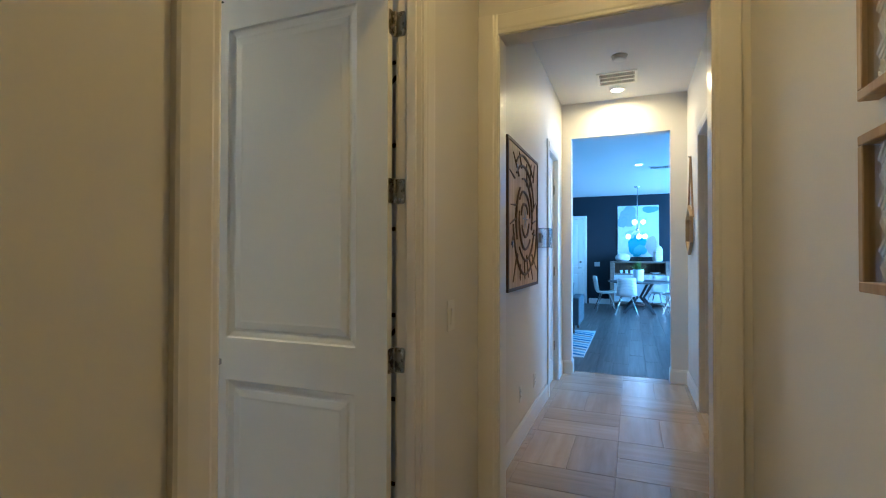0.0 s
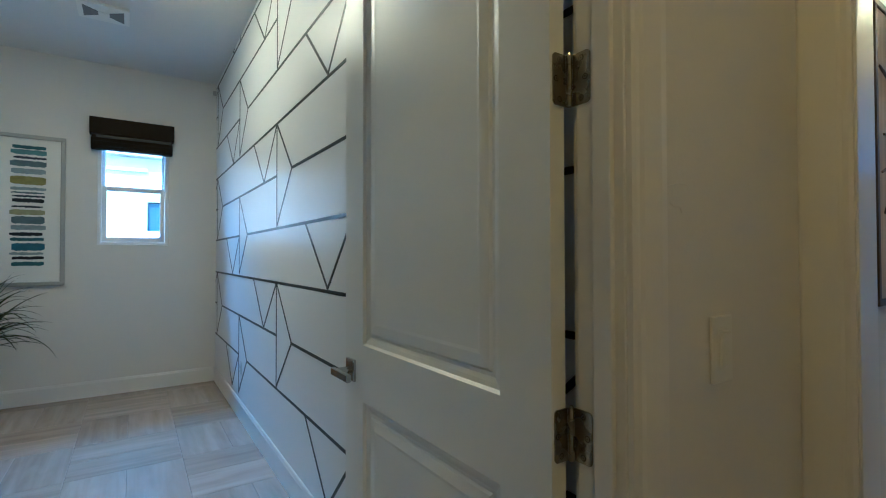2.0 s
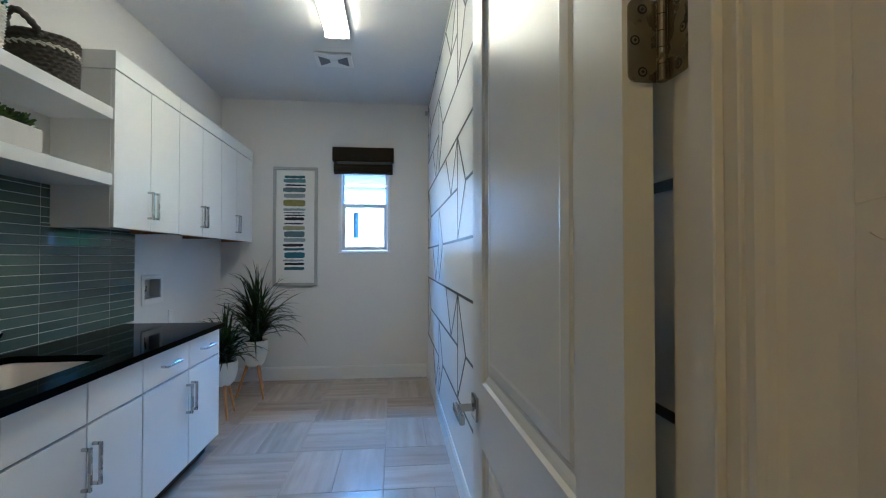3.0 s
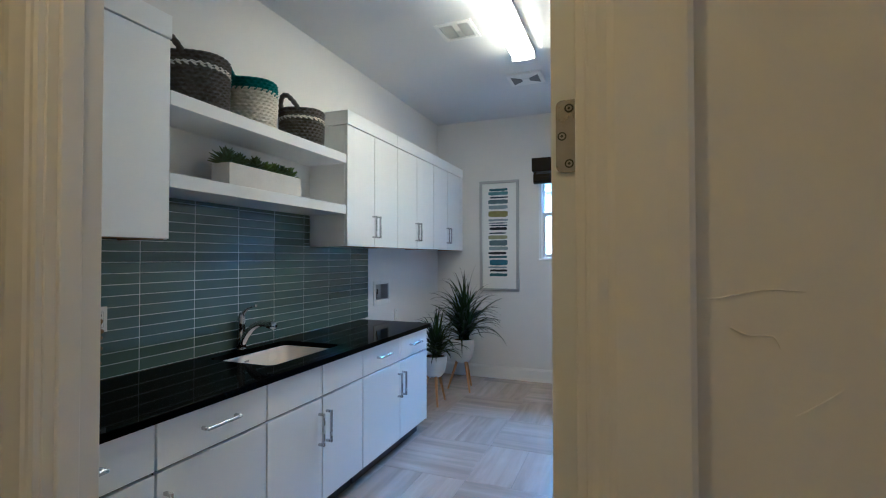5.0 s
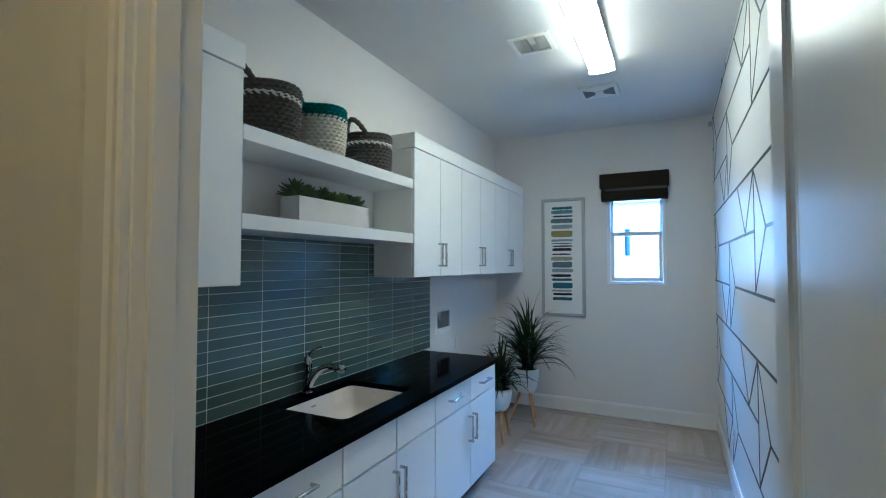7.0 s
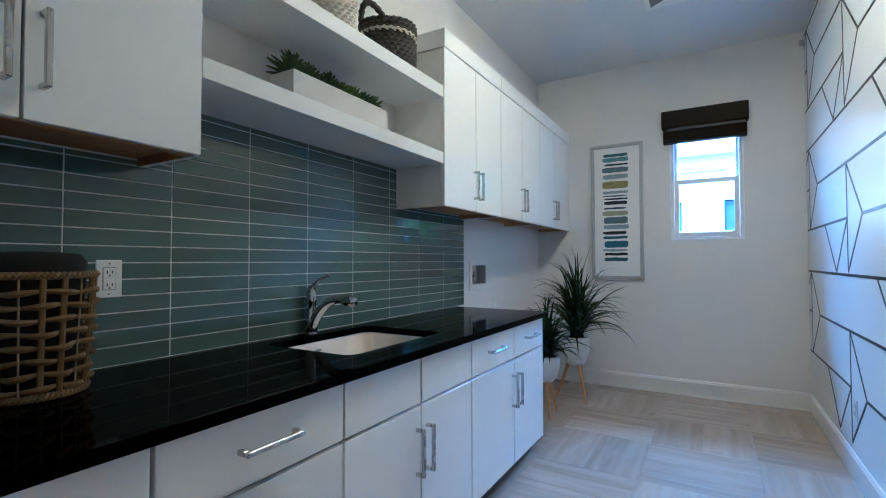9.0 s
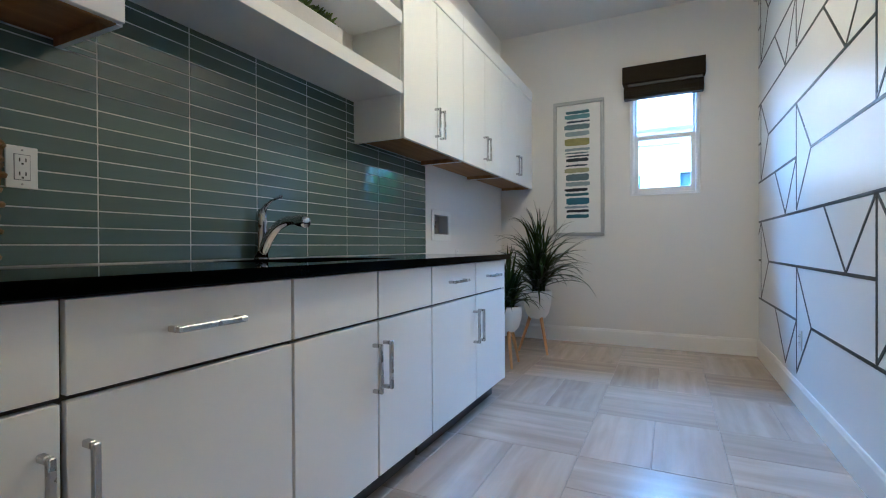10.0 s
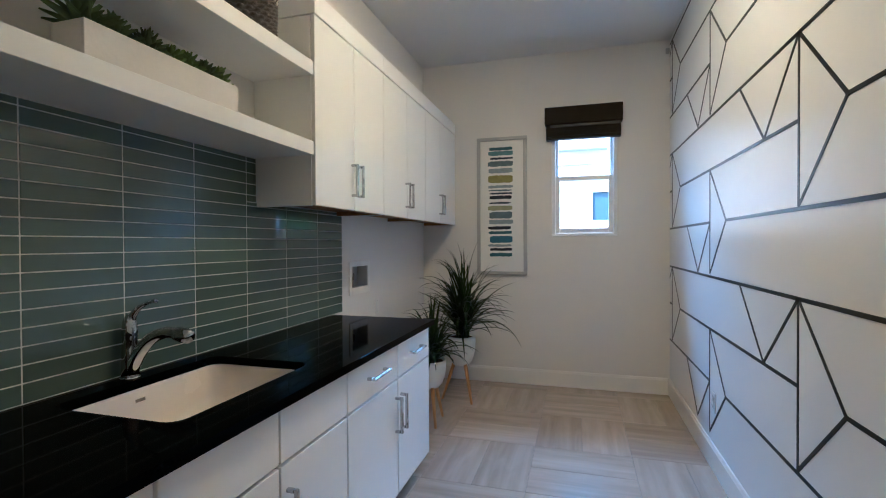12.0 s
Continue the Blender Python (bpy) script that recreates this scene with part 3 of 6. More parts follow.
part("lever", B(-0.828, -0.705, 0.046, 0.060, 0.934, 0.957, bevel=0.0025), M_CHROME, rr)
part("latch_plate", B(-0.866, -0.8632, -0.033, -0.008, 0.915, 0.975), M_STEEL, door)

# hall door, closed in its lining
hall_door = thing("door_hall", (HW - 0.06, 5.22, 0), "white panelled door closed in the hall wall", "door", kind="structure")
panelled_leaf(hall_door, pose(HW - 0.08, 4.923, 0.012, 0, 0, -90), 0.594, 2.40, 0.035, [(0.235, 0.862), (1.03, 2.285)])
for zc in (0.38, 1.2, 2.1):
    part("hinge", cyl(bmesh.new(), (HW - 0.034, 5.514, zc - 0.05), (HW - 0.034, 5.514, zc + 0.05), 0.006, seg=10), M_HINGE, hall_door)

# ---- painted lines of the accent wall ----
WALL_N = bpy.data.objects["wall_north"]


def stripe(p, q, w=0.0158):
    """One painted line on the north wall, from (x, z) to (x, z)."""
    a, b = Vector((p[0], 0, p[1])), Vector((q[0], 0, q[1]))
    lo, hi = WX + 0.002, XR - 0.003
    if min(a.x, b.x) > hi or max(a.x, b.x) < lo:
        return

    def clip(a, b):
        d = b - a
        ts = [0.0, 1.0]
        for bound, axis, keep_low in ((lo, 0, False), (hi, 0, True), (0.150, 2, False), (CEIL - 0.002, 2, True)):
            if abs(d[axis]) < 1e-9:
                if (a[axis] > bound) == keep_low and abs(a[axis] - bound) > 1e-9:
                    return None
                continue
            t = (bound - a[axis]) / d[axis]
            entering = (d[axis] > 0) != keep_low
            if entering:
                ts[0] = max(ts[0], t)
            else:
                ts[1] = min(ts[1], t)
        return (a + d * ts[0], a + d * ts[1]) if ts[1] - ts[0] > 0.01 else None
    got = clip(a, b)
    if not got:
        return
    a, b = got
    if (b - a).length < 0.03 or max(a.z, b.z) < 0.2:
        return
    d = (b - a).normalized()
    s = Vector((-d.z, 0, d.x)) * (w / 2)
    bm = bmesh.new()
    ring = [a - s, b - s, b + s, a + s]
    front = [bm.verts.new((v.x, NY - 0.0016, v.z)) for v in ring]
    back = [bm.verts.new((v.x, NY + 0.002, v.z)) for v in ring]
    bm.faces.new(front)
    for i in range(4):
        bm.faces.new((front[i], front[(i + 1) % 4], back[(i + 1) % 4], back[i]))
    part("stripe", bm, M_STRIPE, WALL_N)


PX, PZ = 2.405, 0.976
for i in range(-2, 3):
    for k in range(-1, 4):
        ax, az = -3.042 + PX * i, 1.147 + PZ * k
        bx_, bz = ax - 1.205, az - 0.323
        if i == 0 and k >= 0:
            stripe((WX, az), (XR, az))
        for x0, zt in ((ax, az), (bx_, bz)):
            stripe((x0, zt), (x0, zt - 0.636))
            stripe((x0, zt), (x0 + 0.325, zt - 0.322))
            stripe((x0 + 0.325, zt - 0.322), (x0, zt - 0.636))
            stripe((x0 + 0.325, zt - 0.322), (x0 + PX, zt - 0.322))
        stripe((ax - 0.655, az), (ax - 0.335, az - 0.318))
        stripe((ax - 0.335, az - 0.318), (ax, az))
        stripe((bx_ - 0.63, bz - 0.322), (bx_ - 0.30, bz - 0.640))
        stripe((bx_ - 0.30, bz - 0.640), (bx_, bz - 0.322))

# ---- laundry: base cabinets ----
CF = 0.222          # faces of the base cabinets
TOP = 0.903         # worktop


def bar_pull(parent, p, q, out, off=0.034, w=0.0135):
    """A squared bar pull: two posts and a bar, from p to q."""
    p, q, out = Vector(p), Vector(q), Vector(out)
    d = (q - p).normalized()
    bm = bmesh.new()

    def slab(c0, c1):
        lo = [min(c0[i], c1[i]) - w / 2 for i in range(3)]
        hi = [max(c0[i], c1[i]) + w / 2 for i in range(3)]
        box(bm, lo[0], hi[0], lo[1], hi[1], lo[2], hi[2], bevel=0.0022)
    slab(p + out * off, q + out * off)
    slab(p + out * (w / 2), p + out * (off - w - 0.0005))
    slab(q + out * (w / 2), q + out * (off - w - 0.0005))
    return part("handle", bm, M_STEEL, parent, "satin nickel bar pull")


def base_unit(x0, x1, columns, label):
    """A base cabinet from x0 down to x1; columns are (left, right, drawer kind, side of the door pull)."""
    u = thing("base_cabinet", ((x0 + x1) / 2, -0.1, 0), label, "cabinet", "base cabinets under the black worktop")
    bm = bmesh.new()
    if x1 < -2.0 < x0:      # open above, for the basin
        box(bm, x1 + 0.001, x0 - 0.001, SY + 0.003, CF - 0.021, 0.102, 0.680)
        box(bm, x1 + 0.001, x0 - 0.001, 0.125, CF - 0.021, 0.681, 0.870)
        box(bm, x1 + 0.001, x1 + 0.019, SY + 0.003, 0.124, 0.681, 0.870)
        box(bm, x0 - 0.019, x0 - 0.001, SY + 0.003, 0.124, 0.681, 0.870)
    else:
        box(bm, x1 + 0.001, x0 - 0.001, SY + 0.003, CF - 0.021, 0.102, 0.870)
    # the box is coloured dark so the seams between the fronts look shaded
    part("body", bm, M_CABIN, u, "cabinet box coloured dark grey for the shade in the gaps")
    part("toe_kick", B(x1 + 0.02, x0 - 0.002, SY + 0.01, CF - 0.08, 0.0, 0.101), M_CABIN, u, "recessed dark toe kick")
    if x1 < -3.6:
        part("end_panel", B(x1 - 0.014, x1, SY + 0.003, CF - 0.002, 0.102, 0.870, bevel=0.001), M_CAB, u)
    for a, b, drawer, pull in columns:
        g = 0.005
        dr = part("drawer_front", B(b + g, a - g, CF - 0.0205, CF, 0.6925, 0.864, bevel=0.0015), M_CAB, u)
        if drawer == "pull":
            c = (a + b) / 2
            bar_pull(dr, (c - 0.082, CF, 0.782), (c + 0.082, CF, 0.782), (0, 1, 0))
        d = part("door", B(b + g, a - g, CF - 0.0205, CF, 0.110, 0.6815, bevel=0.0015), M_CAB, u)
        hx = b + 0.034 if pull == "far" else a - 0.034
        bar_pull(d, (hx, CF, 0.436), (hx, CF, 0.600), (0, 1, 0))
    return u


base_unit(XR - 0.002, -1.808, [(-0.70, -1.253, "pull", "far"), (-1.253, -1.808, "pull", "near")], "white slab-front base cabinet with two drawers and two doors")
base_unit(-1.808, -2.662, [(-1.808, -2.236, "blank", "far"), (-2.236, -2.662, "blank", "near")], "white slab-front sink cabinet with two false fronts")
base_unit(-2.662, -3.672, [(-2.662, -3.186, "pull", "far"), (-3.186, -3.68, "pull", "near")], "white slab-front base cabinet at the free end")

# worktop with a cut-out for the sink
SX0, SX1, SYA, SYB = -2.598, -1.973, -0.345, 0.102
bm = bmesh.new()
rim = []
XO0, XO1, YO0, YO1 = -3.705, XR - 0.002, SY + 0.002, 0.252


def rounded(x0, x1, y0, y1, r, n=5):
    pts = []
    for cx, cy, a0 in ((x1 - r, y1 - r, 0), (x0 + r, y1 - r, 90), (x0 + r, y0 + r, 180), (x1 - r, y0 + r, 270)):
        for k in range(n + 1):
            a = radians(a0 + 90 * k / n)
            pts.append((cx + r * math.cos(a), cy + r * math.sin(a)))
    return pts


inner = rounded(SX0, SX1, SYA, SYB, 0.045)
m = len(inner)
outer = []
for x, y in inner:
    cx, cy = (SX0 + SX1) / 2, (SYA + SYB) / 2
    dx, dy = (x - cx) / ((SX1 - SX0) / 2), (y - cy) / ((SYB - SYA) / 2)
    s = max(abs(dx), abs(dy))
    u, v = dx / s, dy / s
    outer.append((cx + u * ((XO1 - cx) if u > 0 else (cx - XO0)), cy + v * ((YO1 - cy) if v > 0 else (cy - YO0))))
for c in ((XO1, YO1), (XO0, YO1), (XO0, YO0), (XO1, YO0)):
    near = min(range(m), key=lambda i: (outer[i][0] - c[0]) ** 2 + (outer[i][1] - c[1]) ** 2)
    outer[near] = c
for lvl, e in ((TOP, 0.0004), (0.872, 0.0)):
    rim.append(([bm.verts.new((x, y, lvl)) for x, y in inner],
                [bm.verts.new((min(max(x, XO0 + e), XO1), min(max(y, YO0), YO1 - e), lvl)) for x, y in outer]))
mid = [bm.verts.new((x, y, TOP - 0.0004)) for x, y in outer]
for i in range(m):
    j = (i + 1) % m
    bm.faces.new((rim[0][0][i], rim[0][0][j], rim[0][1][j], rim[0][1][i]))
    bm.faces.new((rim[1][0][i], rim[1][0][j], rim[1][1][j], rim[1][1][i]))
    bm.faces.new((rim[0][0][i], rim[0][0][j], rim[1][0][j], rim[1][0][i]))
    bm.faces.new((rim[0][1][i], rim[0][1][j], mid[j], mid[i]))
    bm.faces.new((mid[i], mid[j], rim[1][1][j], rim[1][1][i]))
worktop = single("worktop", bm, M_STONE, "polished black granite worktop on the base cabinets", "worktop")

# sink
sink = thing("sink", ((SX0 + SX1) / 2, (SYA + SYB) / 2, 0.70), "off-white undermount sink in the black worktop", "sink")
bm = bmesh.new()
prof = [(-0.010, 0.8705, 0.05), (0.002, 0.8705, 0.05), (0.004, 0.862, 0.05), (0.012, 0.76, 0.05), (0.03, 0.712, 0.05), (0.07, 0.70, 0.05), (0.13, 0.698, 0.03)]
rings = []
for inset, z, r in prof:
    rings.append([bm.verts.new((x, y, z)) for x, y in rounded(SX0 + inset, SX1 - inset, SYA + inset, SYB - inset, r)])
for a, b in zip(rings, rings[1:]):
    for i in range(m):
        bm.faces.new((a[i], a[(i + 1) % m], b[(i + 1) % m], b[i]))
bm.faces.new(rings[-1])
part("basin", bm, M_SINK, sink, smooth=True)
part("drain", lathe(bmesh.new(), [(0.045, 0.0), (0.045, 0.003), (0.03, 0.004), (0.0, 0.001)], ((SX0 + SX1) / 2, (SYA + SYB) / 2, 0.699), 24), M_STEEL, sink, "round steel drain")
part("overflow_slot", B(-2.272, -2.236, SYA + 0.0045, SYA + 0.0075, 0.828, 0.839), M_STEEL, sink, "small metal overflow slot")

# tap
FX, FY = -2.262, -0.391
tap = thing("tap", (FX, FY, TOP), "chrome single-lever kitchen tap with a curved spout", "tap")
part("base_flange", lathe(bmesh.new(), [(0.031, 0), (0.031, 0.003), (0.029, 0.006), (0.0, 0.006)], (FX, FY, TOP), 28), M_CHROME, tap, smooth=True)
part("body", lathe(bmesh.new(), [(0.0285, 0.006), (0.027, 0.04), (0.0245, 0.10), (0.0225, 0.135), (0.024, 0.142), (0.0245, 0.165), (0.021, 0.195), (0.012, 0.215), (0, 0.219)], (FX, FY, TOP), 28), M_CHROME, tap, smooth=True)
sp = arc([(FX, FY + 0.006, TOP + 0.030), (FX, FY + 0.042, TOP + 0.088), (FX - 0.002, FY + 0.092, TOP + 0.138), (FX - 0.004, FY + 0.148, TOP + 0.161), (FX - 0.004, FY + 0.198, TOP + 0.160)], 7)
part("spout", tube(bmesh.new(), sp, [0.0235 - 0.005 * i / (len(sp) - 1) for i in range(len(sp))], 18), M_CHROME, tap, smooth=True)
hdp = arc([(FX - 0.004, FY + 0.190, TOP + 0.1605), (FX - 0.004, FY + 0.220, TOP + 0.158), (FX - 0.004, FY + 0.254, TOP + 0.150)], 5)
part("spray_head", tube(bmesh.new(), hdp, [0.0185, 0.0215, 0.0235, 0.0245, 0.025, 0.025, 0.025, 0.0245, 0.024, 0.0225, 0.019], 18), M_CHROME, tap, smooth=True)
lvp = arc([(FX, FY + 0.002, TOP + 0.185), (FX - 0.004, FY + 0.012, TOP + 0.216), (FX - 0.010, FY + 0.034, TOP + 0.241), (FX - 0.016, FY + 0.066, TOP + 0.257), (FX - 0.018, FY + 0.098, TOP + 0.265)], 6)
nl = len(lvp)
part("lever", tube(bmesh.new(), lvp, [0.0165 - 0.011 * min(1.0, 1.5 * i / nl) + (0.002 if i > nl - 4 else 0) for i in range(nl)], 12), M_CHROME, tap, smooth=True)

# ---- wall cabinets and shelves ----
UF = -0.102
UB, UT = 1.540, 2.437


def wall_unit(x0, x1, splits, label, crown=2.548):
    u = thing("wall_cabinet", ((x0 + x1) / 2, -0.27, UB), label, "cabinet", "white wall cabinets")
    bm = bmesh.new()
    t = 0.016
    box(bm, x1 + t, x0 - t, SY + 0.003, UF - 0.022, UB + 0.028, UB + 0.044)
    box(bm, x1 + t, x0 - t, SY + 0.003, UF - 0.022, UT - t, UT)
    box(bm, x1 + t, x0 - t, SY + 0.003, SY + 0.012, UB + 0.044, UT - t)
    part("body", bm, M_PLY, u, "bare brown wood underside")
    part("side_panel", B(x0 - t + 0.0005, x0 - 0.0005, SY + 0.003, UF - 0.0215, UB, UT, bevel=0.001), M_CAB, u)
    part("side_panel", B(x1 + 0.0005, x1 + t - 0.0005, SY + 0.003, UF - 0.0215, UB, UT, bevel=0.001), M_CAB, u)
    for e in (x1 + t + 0.0005, x0 - t - 0.0035):
        part("bottom_strip", B(e, e + 0.003, SY + 0.012, UF - 0.052, UB + 0.001, UB + 0.0275), M_PLY, u, "bare brown wood edge")
    part("bottom_rail", B(x1 + t + 0.001, x0 - t - 0.001, UF - 0.05, UF - 0.022, UB, UB + 0.0275), M_PLY, u, "bare brown wood rail")
    part("top_rail", B(x1 + 0.0005, x0 - 0.0005, SY + 0.003, UF + 0.004, UT + 0.006, crown, bevel=0.002), M_CAB, u, "flat white top moulding")
    g = 0.0032
    for a, b, pull in splits:
        d = part("door", B(b + g, a - g, UF - 0.0205, UF, UB + 0.003, UT, bevel=0.0015), M_CAB, u)
        hx = b + 0.034 if pull == "far" else a - 0.034
        bar_pull(d, (hx, UF, 1.622), (hx, UF, 1.786), (0, 1, 0))
    return u


wall_unit(XR - 0.002, -1.555, [(-0.68, -1.139, "far"), (-1.139, -1.552, "near")], "white wall cabinet with two slab doors beside the shelves")
ends = [-2.972, -3.374, -3.775, -4.195, -4.615, -5.03, -5.445]
for i in (0, 2, 4):
    far = -5.555 if i == 4 else ends[i + 2]
    wall_unit(ends[i], far, [(ends[i], ends[i + 1], "far"), (ends[i + 1], ends[i + 2], "near")], "white wall cabinet with two slab doors")
part("filler", B(-5.554, -5.449, UF - 0.0205, UF - 0.002, UB + 0.003, UT), M_CAB, bpy.data.objects["wall_cabinet.003"])


def shelf(z0, z1):
    return single("open_shelf", B(-2.9705, -1.5565, SY + 0.002, UF - 0.006, z0, z1, bevel=0.0015), M_SHELF,
                  "thick white open shelf between the wall cabinets", "shelf", group="open shelves")


shelf(1.777, 1.842)
shelf(2.151, 2.217)

# ---- tiled splashback ----
bm = bmesh.new()
box(bm, -3.826, XR - 0.003, SY + 0.0004, SY + 0.0096, TOP + 0.001, UB + 0.022)
box(bm, -2.969, -1.558, SY + 0.0004, SY + 0.0096, UB + 0.022, 1.7765)
splash = structure("splashback", bm, M_GROUT, "splashback of blue-grey glass tiles with pale grout", "splashback")
tile_cache = {}


def wall_tile(x0, x1, z0, z1):
    key = (round(x1 - x0, 4), round(z1 - z0, 4))
    if key not in tile_cache:
        w, h = key
        tile_cache[key] = finish(box(bmesh.new(), -w / 2, w / 2, -0.0035, 0.0035, -h / 2, h / 2, bevel=0.0012), "tile", M_GLASSTILE)
    ob = new("tile", tile_cache[key])
    ob.parent = splash
    ob.location = Vector(((x0 + x1) / 2, SY + 0.0072, (z0 + z1) / 2)) - ORIGIN["splashback"]


GR, TW, TH = 0.0038, 0.3125, 0.0526
for i in range(-4, 8):
    hi = -1.651 - TW * i + TW
    lo = hi - TW
    a, b = max(lo, -3.826) + GR / 2, min(hi, XR - 0.004) - GR / 2
    if b - a < 0.02:
        continue
    for k in range(17):
        z0 = TOP + 0.009 + TH * k + GR / 2
        z1 = z0 + TH - GR
        if k == 0:
            z0 = TOP + 0.0045
        middle = a > -2.97 and b < -1.556
        cut = 1.775
        if not middle:
            cut = UB + 0.02
            if a < -2.97 < b or a < -1.556 < b:
                cut = UB + 0.02
        if z1 > cut:
            z1 = cut
        if z1 - z0 > 0.012:
            wall_tile(a, b, z0, z1)
        if not middle and (a < -2.97 < b or a < -1.556 < b):
            zz0, zz1 = max(z0, UB + 0.024), min(TOP + 0.009 + TH * (k + 1) - GR / 2, 1.775)
            if zz1 - zz0 > 0.012:
                if a < -2.97 < b:
                    wall_tile(-2.969, b, zz0, zz1)
                else:
                    wall_tile(a, -1.559, zz0, zz1)

# ---- lights and ceiling fittings ----
lamp = thing("ceiling_light", (-3.2, 1.03, CEIL - 0.085), "lit white wraparound fluorescent ceiling light", "ceiling light")
bm = bmesh.new()
prof = [(-0.090, 0.045), (-0.087, 0.032), (-0.076, 0.012), (-0.055, 0.0), (0.055, 0.0), (0.076, 0.012), (0.087, 0.032), (0.090, 0.045)]
e2 = [[bm.verts.new((x, 1.03 + u, CEIL - 0.085 + w)) for u, w in prof] for x in (-3.80, -2.58)]
for i in range(len(prof) - 1):
    bm.faces.new((e2[0][i], e2[0][i + 1], e2[1][i + 1], e2[1][i]))
bm.faces.new(e2[0])
bm.faces.new(e2[1])
part("diffuser", bm, M_DIFF, lamp, "glowing white diffuser")
part("base_tray", B(-3.805, -2.575, 1.03 - 0.094, 1.03 + 0.094, CEIL - 0.0395, CEIL - 0.001, bevel=0.003), M_PLASTIC, lamp)
part("end_cap", B(-3.812, -3.8015, 1.03 - 0.095, 1.03 + 0.095, CEIL - 0.084, CEIL - 0.001, bevel=0.003), M_PLASTIC, lamp)
part("end_cap", B(-2.5785, -2.568, 1.03 - 0.095, 1.03 + 0.095, CEIL - 0.084, CEIL - 0.001, bevel=0.003), M_PLASTIC, lamp)

# supply vent
vent = thing("supply_vent", (-3.295, 0.645, CEIL - 0.012), "white louvred supply vent in the ceiling", "vent")
bm = bmesh.new()
for x0, x1, y0, y1 in ((-3.43, -3.16, 0.505, 0.535), (-3.43, -3.16, 0.755, 0.785), (-3.43, -3.40, 0.535, 0.755), (-3.19, -3.16, 0.535, 0.755)):
    box(bm, x0, x1, y0, y1, CEIL - 0.012, CEIL - 0.0005, bevel=0.003)
part("frame_plate", bm, M_PLASTIC, vent)
part("backing", B(-3.40, -3.19, 0.535, 0.755, CEIL - 0.003, CEIL - 0.0008), M_VENT, vent, "grey opening behind the louvres")
for k in range(5):
    for y in (0.545 + 0.016 * k, 0.685 + 0.016 * k):
        s = B(-3.395, -3.195, y, y + 0.003, CEIL - 0.014, CEIL - 0.003)
        bmesh.ops.rotate(s, verts=s.verts, cent=(-3.3, y, CEIL - 0.008), matrix=Matrix.Rotation(radians(35), 3, "X"))
        part("louvre", s, M_PLASTIC, vent)
for k in range(2):
    part("damper", B(-3.39 + 0.10 * k, -3.30 + 0.10 * k, 0.632, 0.674, CEIL - 0.010, CEIL - 0.006), M_PLASTIC if k else M_SILVER, vent)

# exhaust fan
fan = thing("exhaust_fan", (-4.38, 0.935, CEIL - 0.03), "white square exhaust fan grille in the ceiling", "exhaust fan")
part("cover", B(-4.515, -4.245, 0.775, 1.095, CEIL - 0.024, CEIL - 0.0005, bevel=0.008, segs=2), M_PLASTIC, fan)
for s in (-1, 1):
    w = bmesh.new()
    ys = (0.935 + s * 0.035, 0.935 + s * 0.125)
    low = [w.verts.new((x, y, CEIL - 0.0265)) for x, y in ((-4.41, ys[0]), (-4.35, ys[0]), (-4.285, ys[1]), (-4.475, ys[1]))]
    top = [w.verts.new((v.co.x, v.co.y, CEIL - 0.020)) for v in low]
    w.faces.new(low)
    for i in range(4):
        w.faces.new((low[i], low[(i + 1) % 4], top[(i + 1) % 4], top[i]))
    part("grille_opening", w, M_VENT, fan, "grey wedge-shaped grille opening")
part("centre_plate", B(-4.41, -4.35, 0.905, 0.965, CEIL - 0.029, CEIL - 0.0245, bevel=0.001), M_PLASTIC, fan)
sensor = single("wall_sensor", B(WX + 0.0005, WX + 0.02, 1.825, 1.858, 3.02, 3.07, bevel=0.005), M_SILVER, "tiny grey sensor in the wall corner", "sensor")

# ---- window and shade ----
win = thing("window_1", (WX - 0.09, 1.134, 1.42), "white vinyl single-hung window in the end wall", "window", kind="structure")
y0, y1, z0, z1, zm = 0.843, 1.425, 1.42, 2.52, 1.965
bm = bmesh.new()
for a in ((y0, y0 + 0.032, z0, z1), (y1 - 0.032, y1, z0, z1), (y0 + 0.032, y1 - 0.032, z0, z0 + 0.03), (y0 + 0.032, y1 - 0.032, z1 - 0.035, z1)):
    box(bm, WX - 0.13, WX - 0.012, *a, bevel=0.003)
part("window_frame", bm, M_VINYL, win)
bm = bmesh.new()
for a in ((y0 + 0.034, y0 + 0.072, z0 + 0.032, zm + 0.02), (y1 - 0.072, y1 - 0.034, z0 + 0.032, zm + 0.02), (y0 + 0.072, y1 - 0.072, z0 + 0.032, z0 + 0.075), (y0 + 0.072, y1 - 0.072, zm - 0.022, zm + 0.02)):
    box(bm, WX - 0.072, WX - 0.032, *a, bevel=0.003)
sash = part("lower_sash", bm, M_VINYL, win)
part("sash_lock", B(WX - 0.06, WX - 0.022, 1.335, 1.36, z0 + 0.078, z0 + 0.09, bevel=0.003), M_VINYL, sash)
bm = bmesh.new()
for a in ((y0 + 0.034, y0 + 0.058, zm - 0.02, z1 - 0.037), (y1 - 0.058, y1 - 0.034, zm - 0.02, z1 - 0.037), (y0 + 0.058, y1 - 0.058, zm - 0.02, zm + 0.018)):
    box(bm, WX - 0.122, WX - 0.080, *a, bevel=0.003)
part("upper_sash", bm, M_VINYL, win)
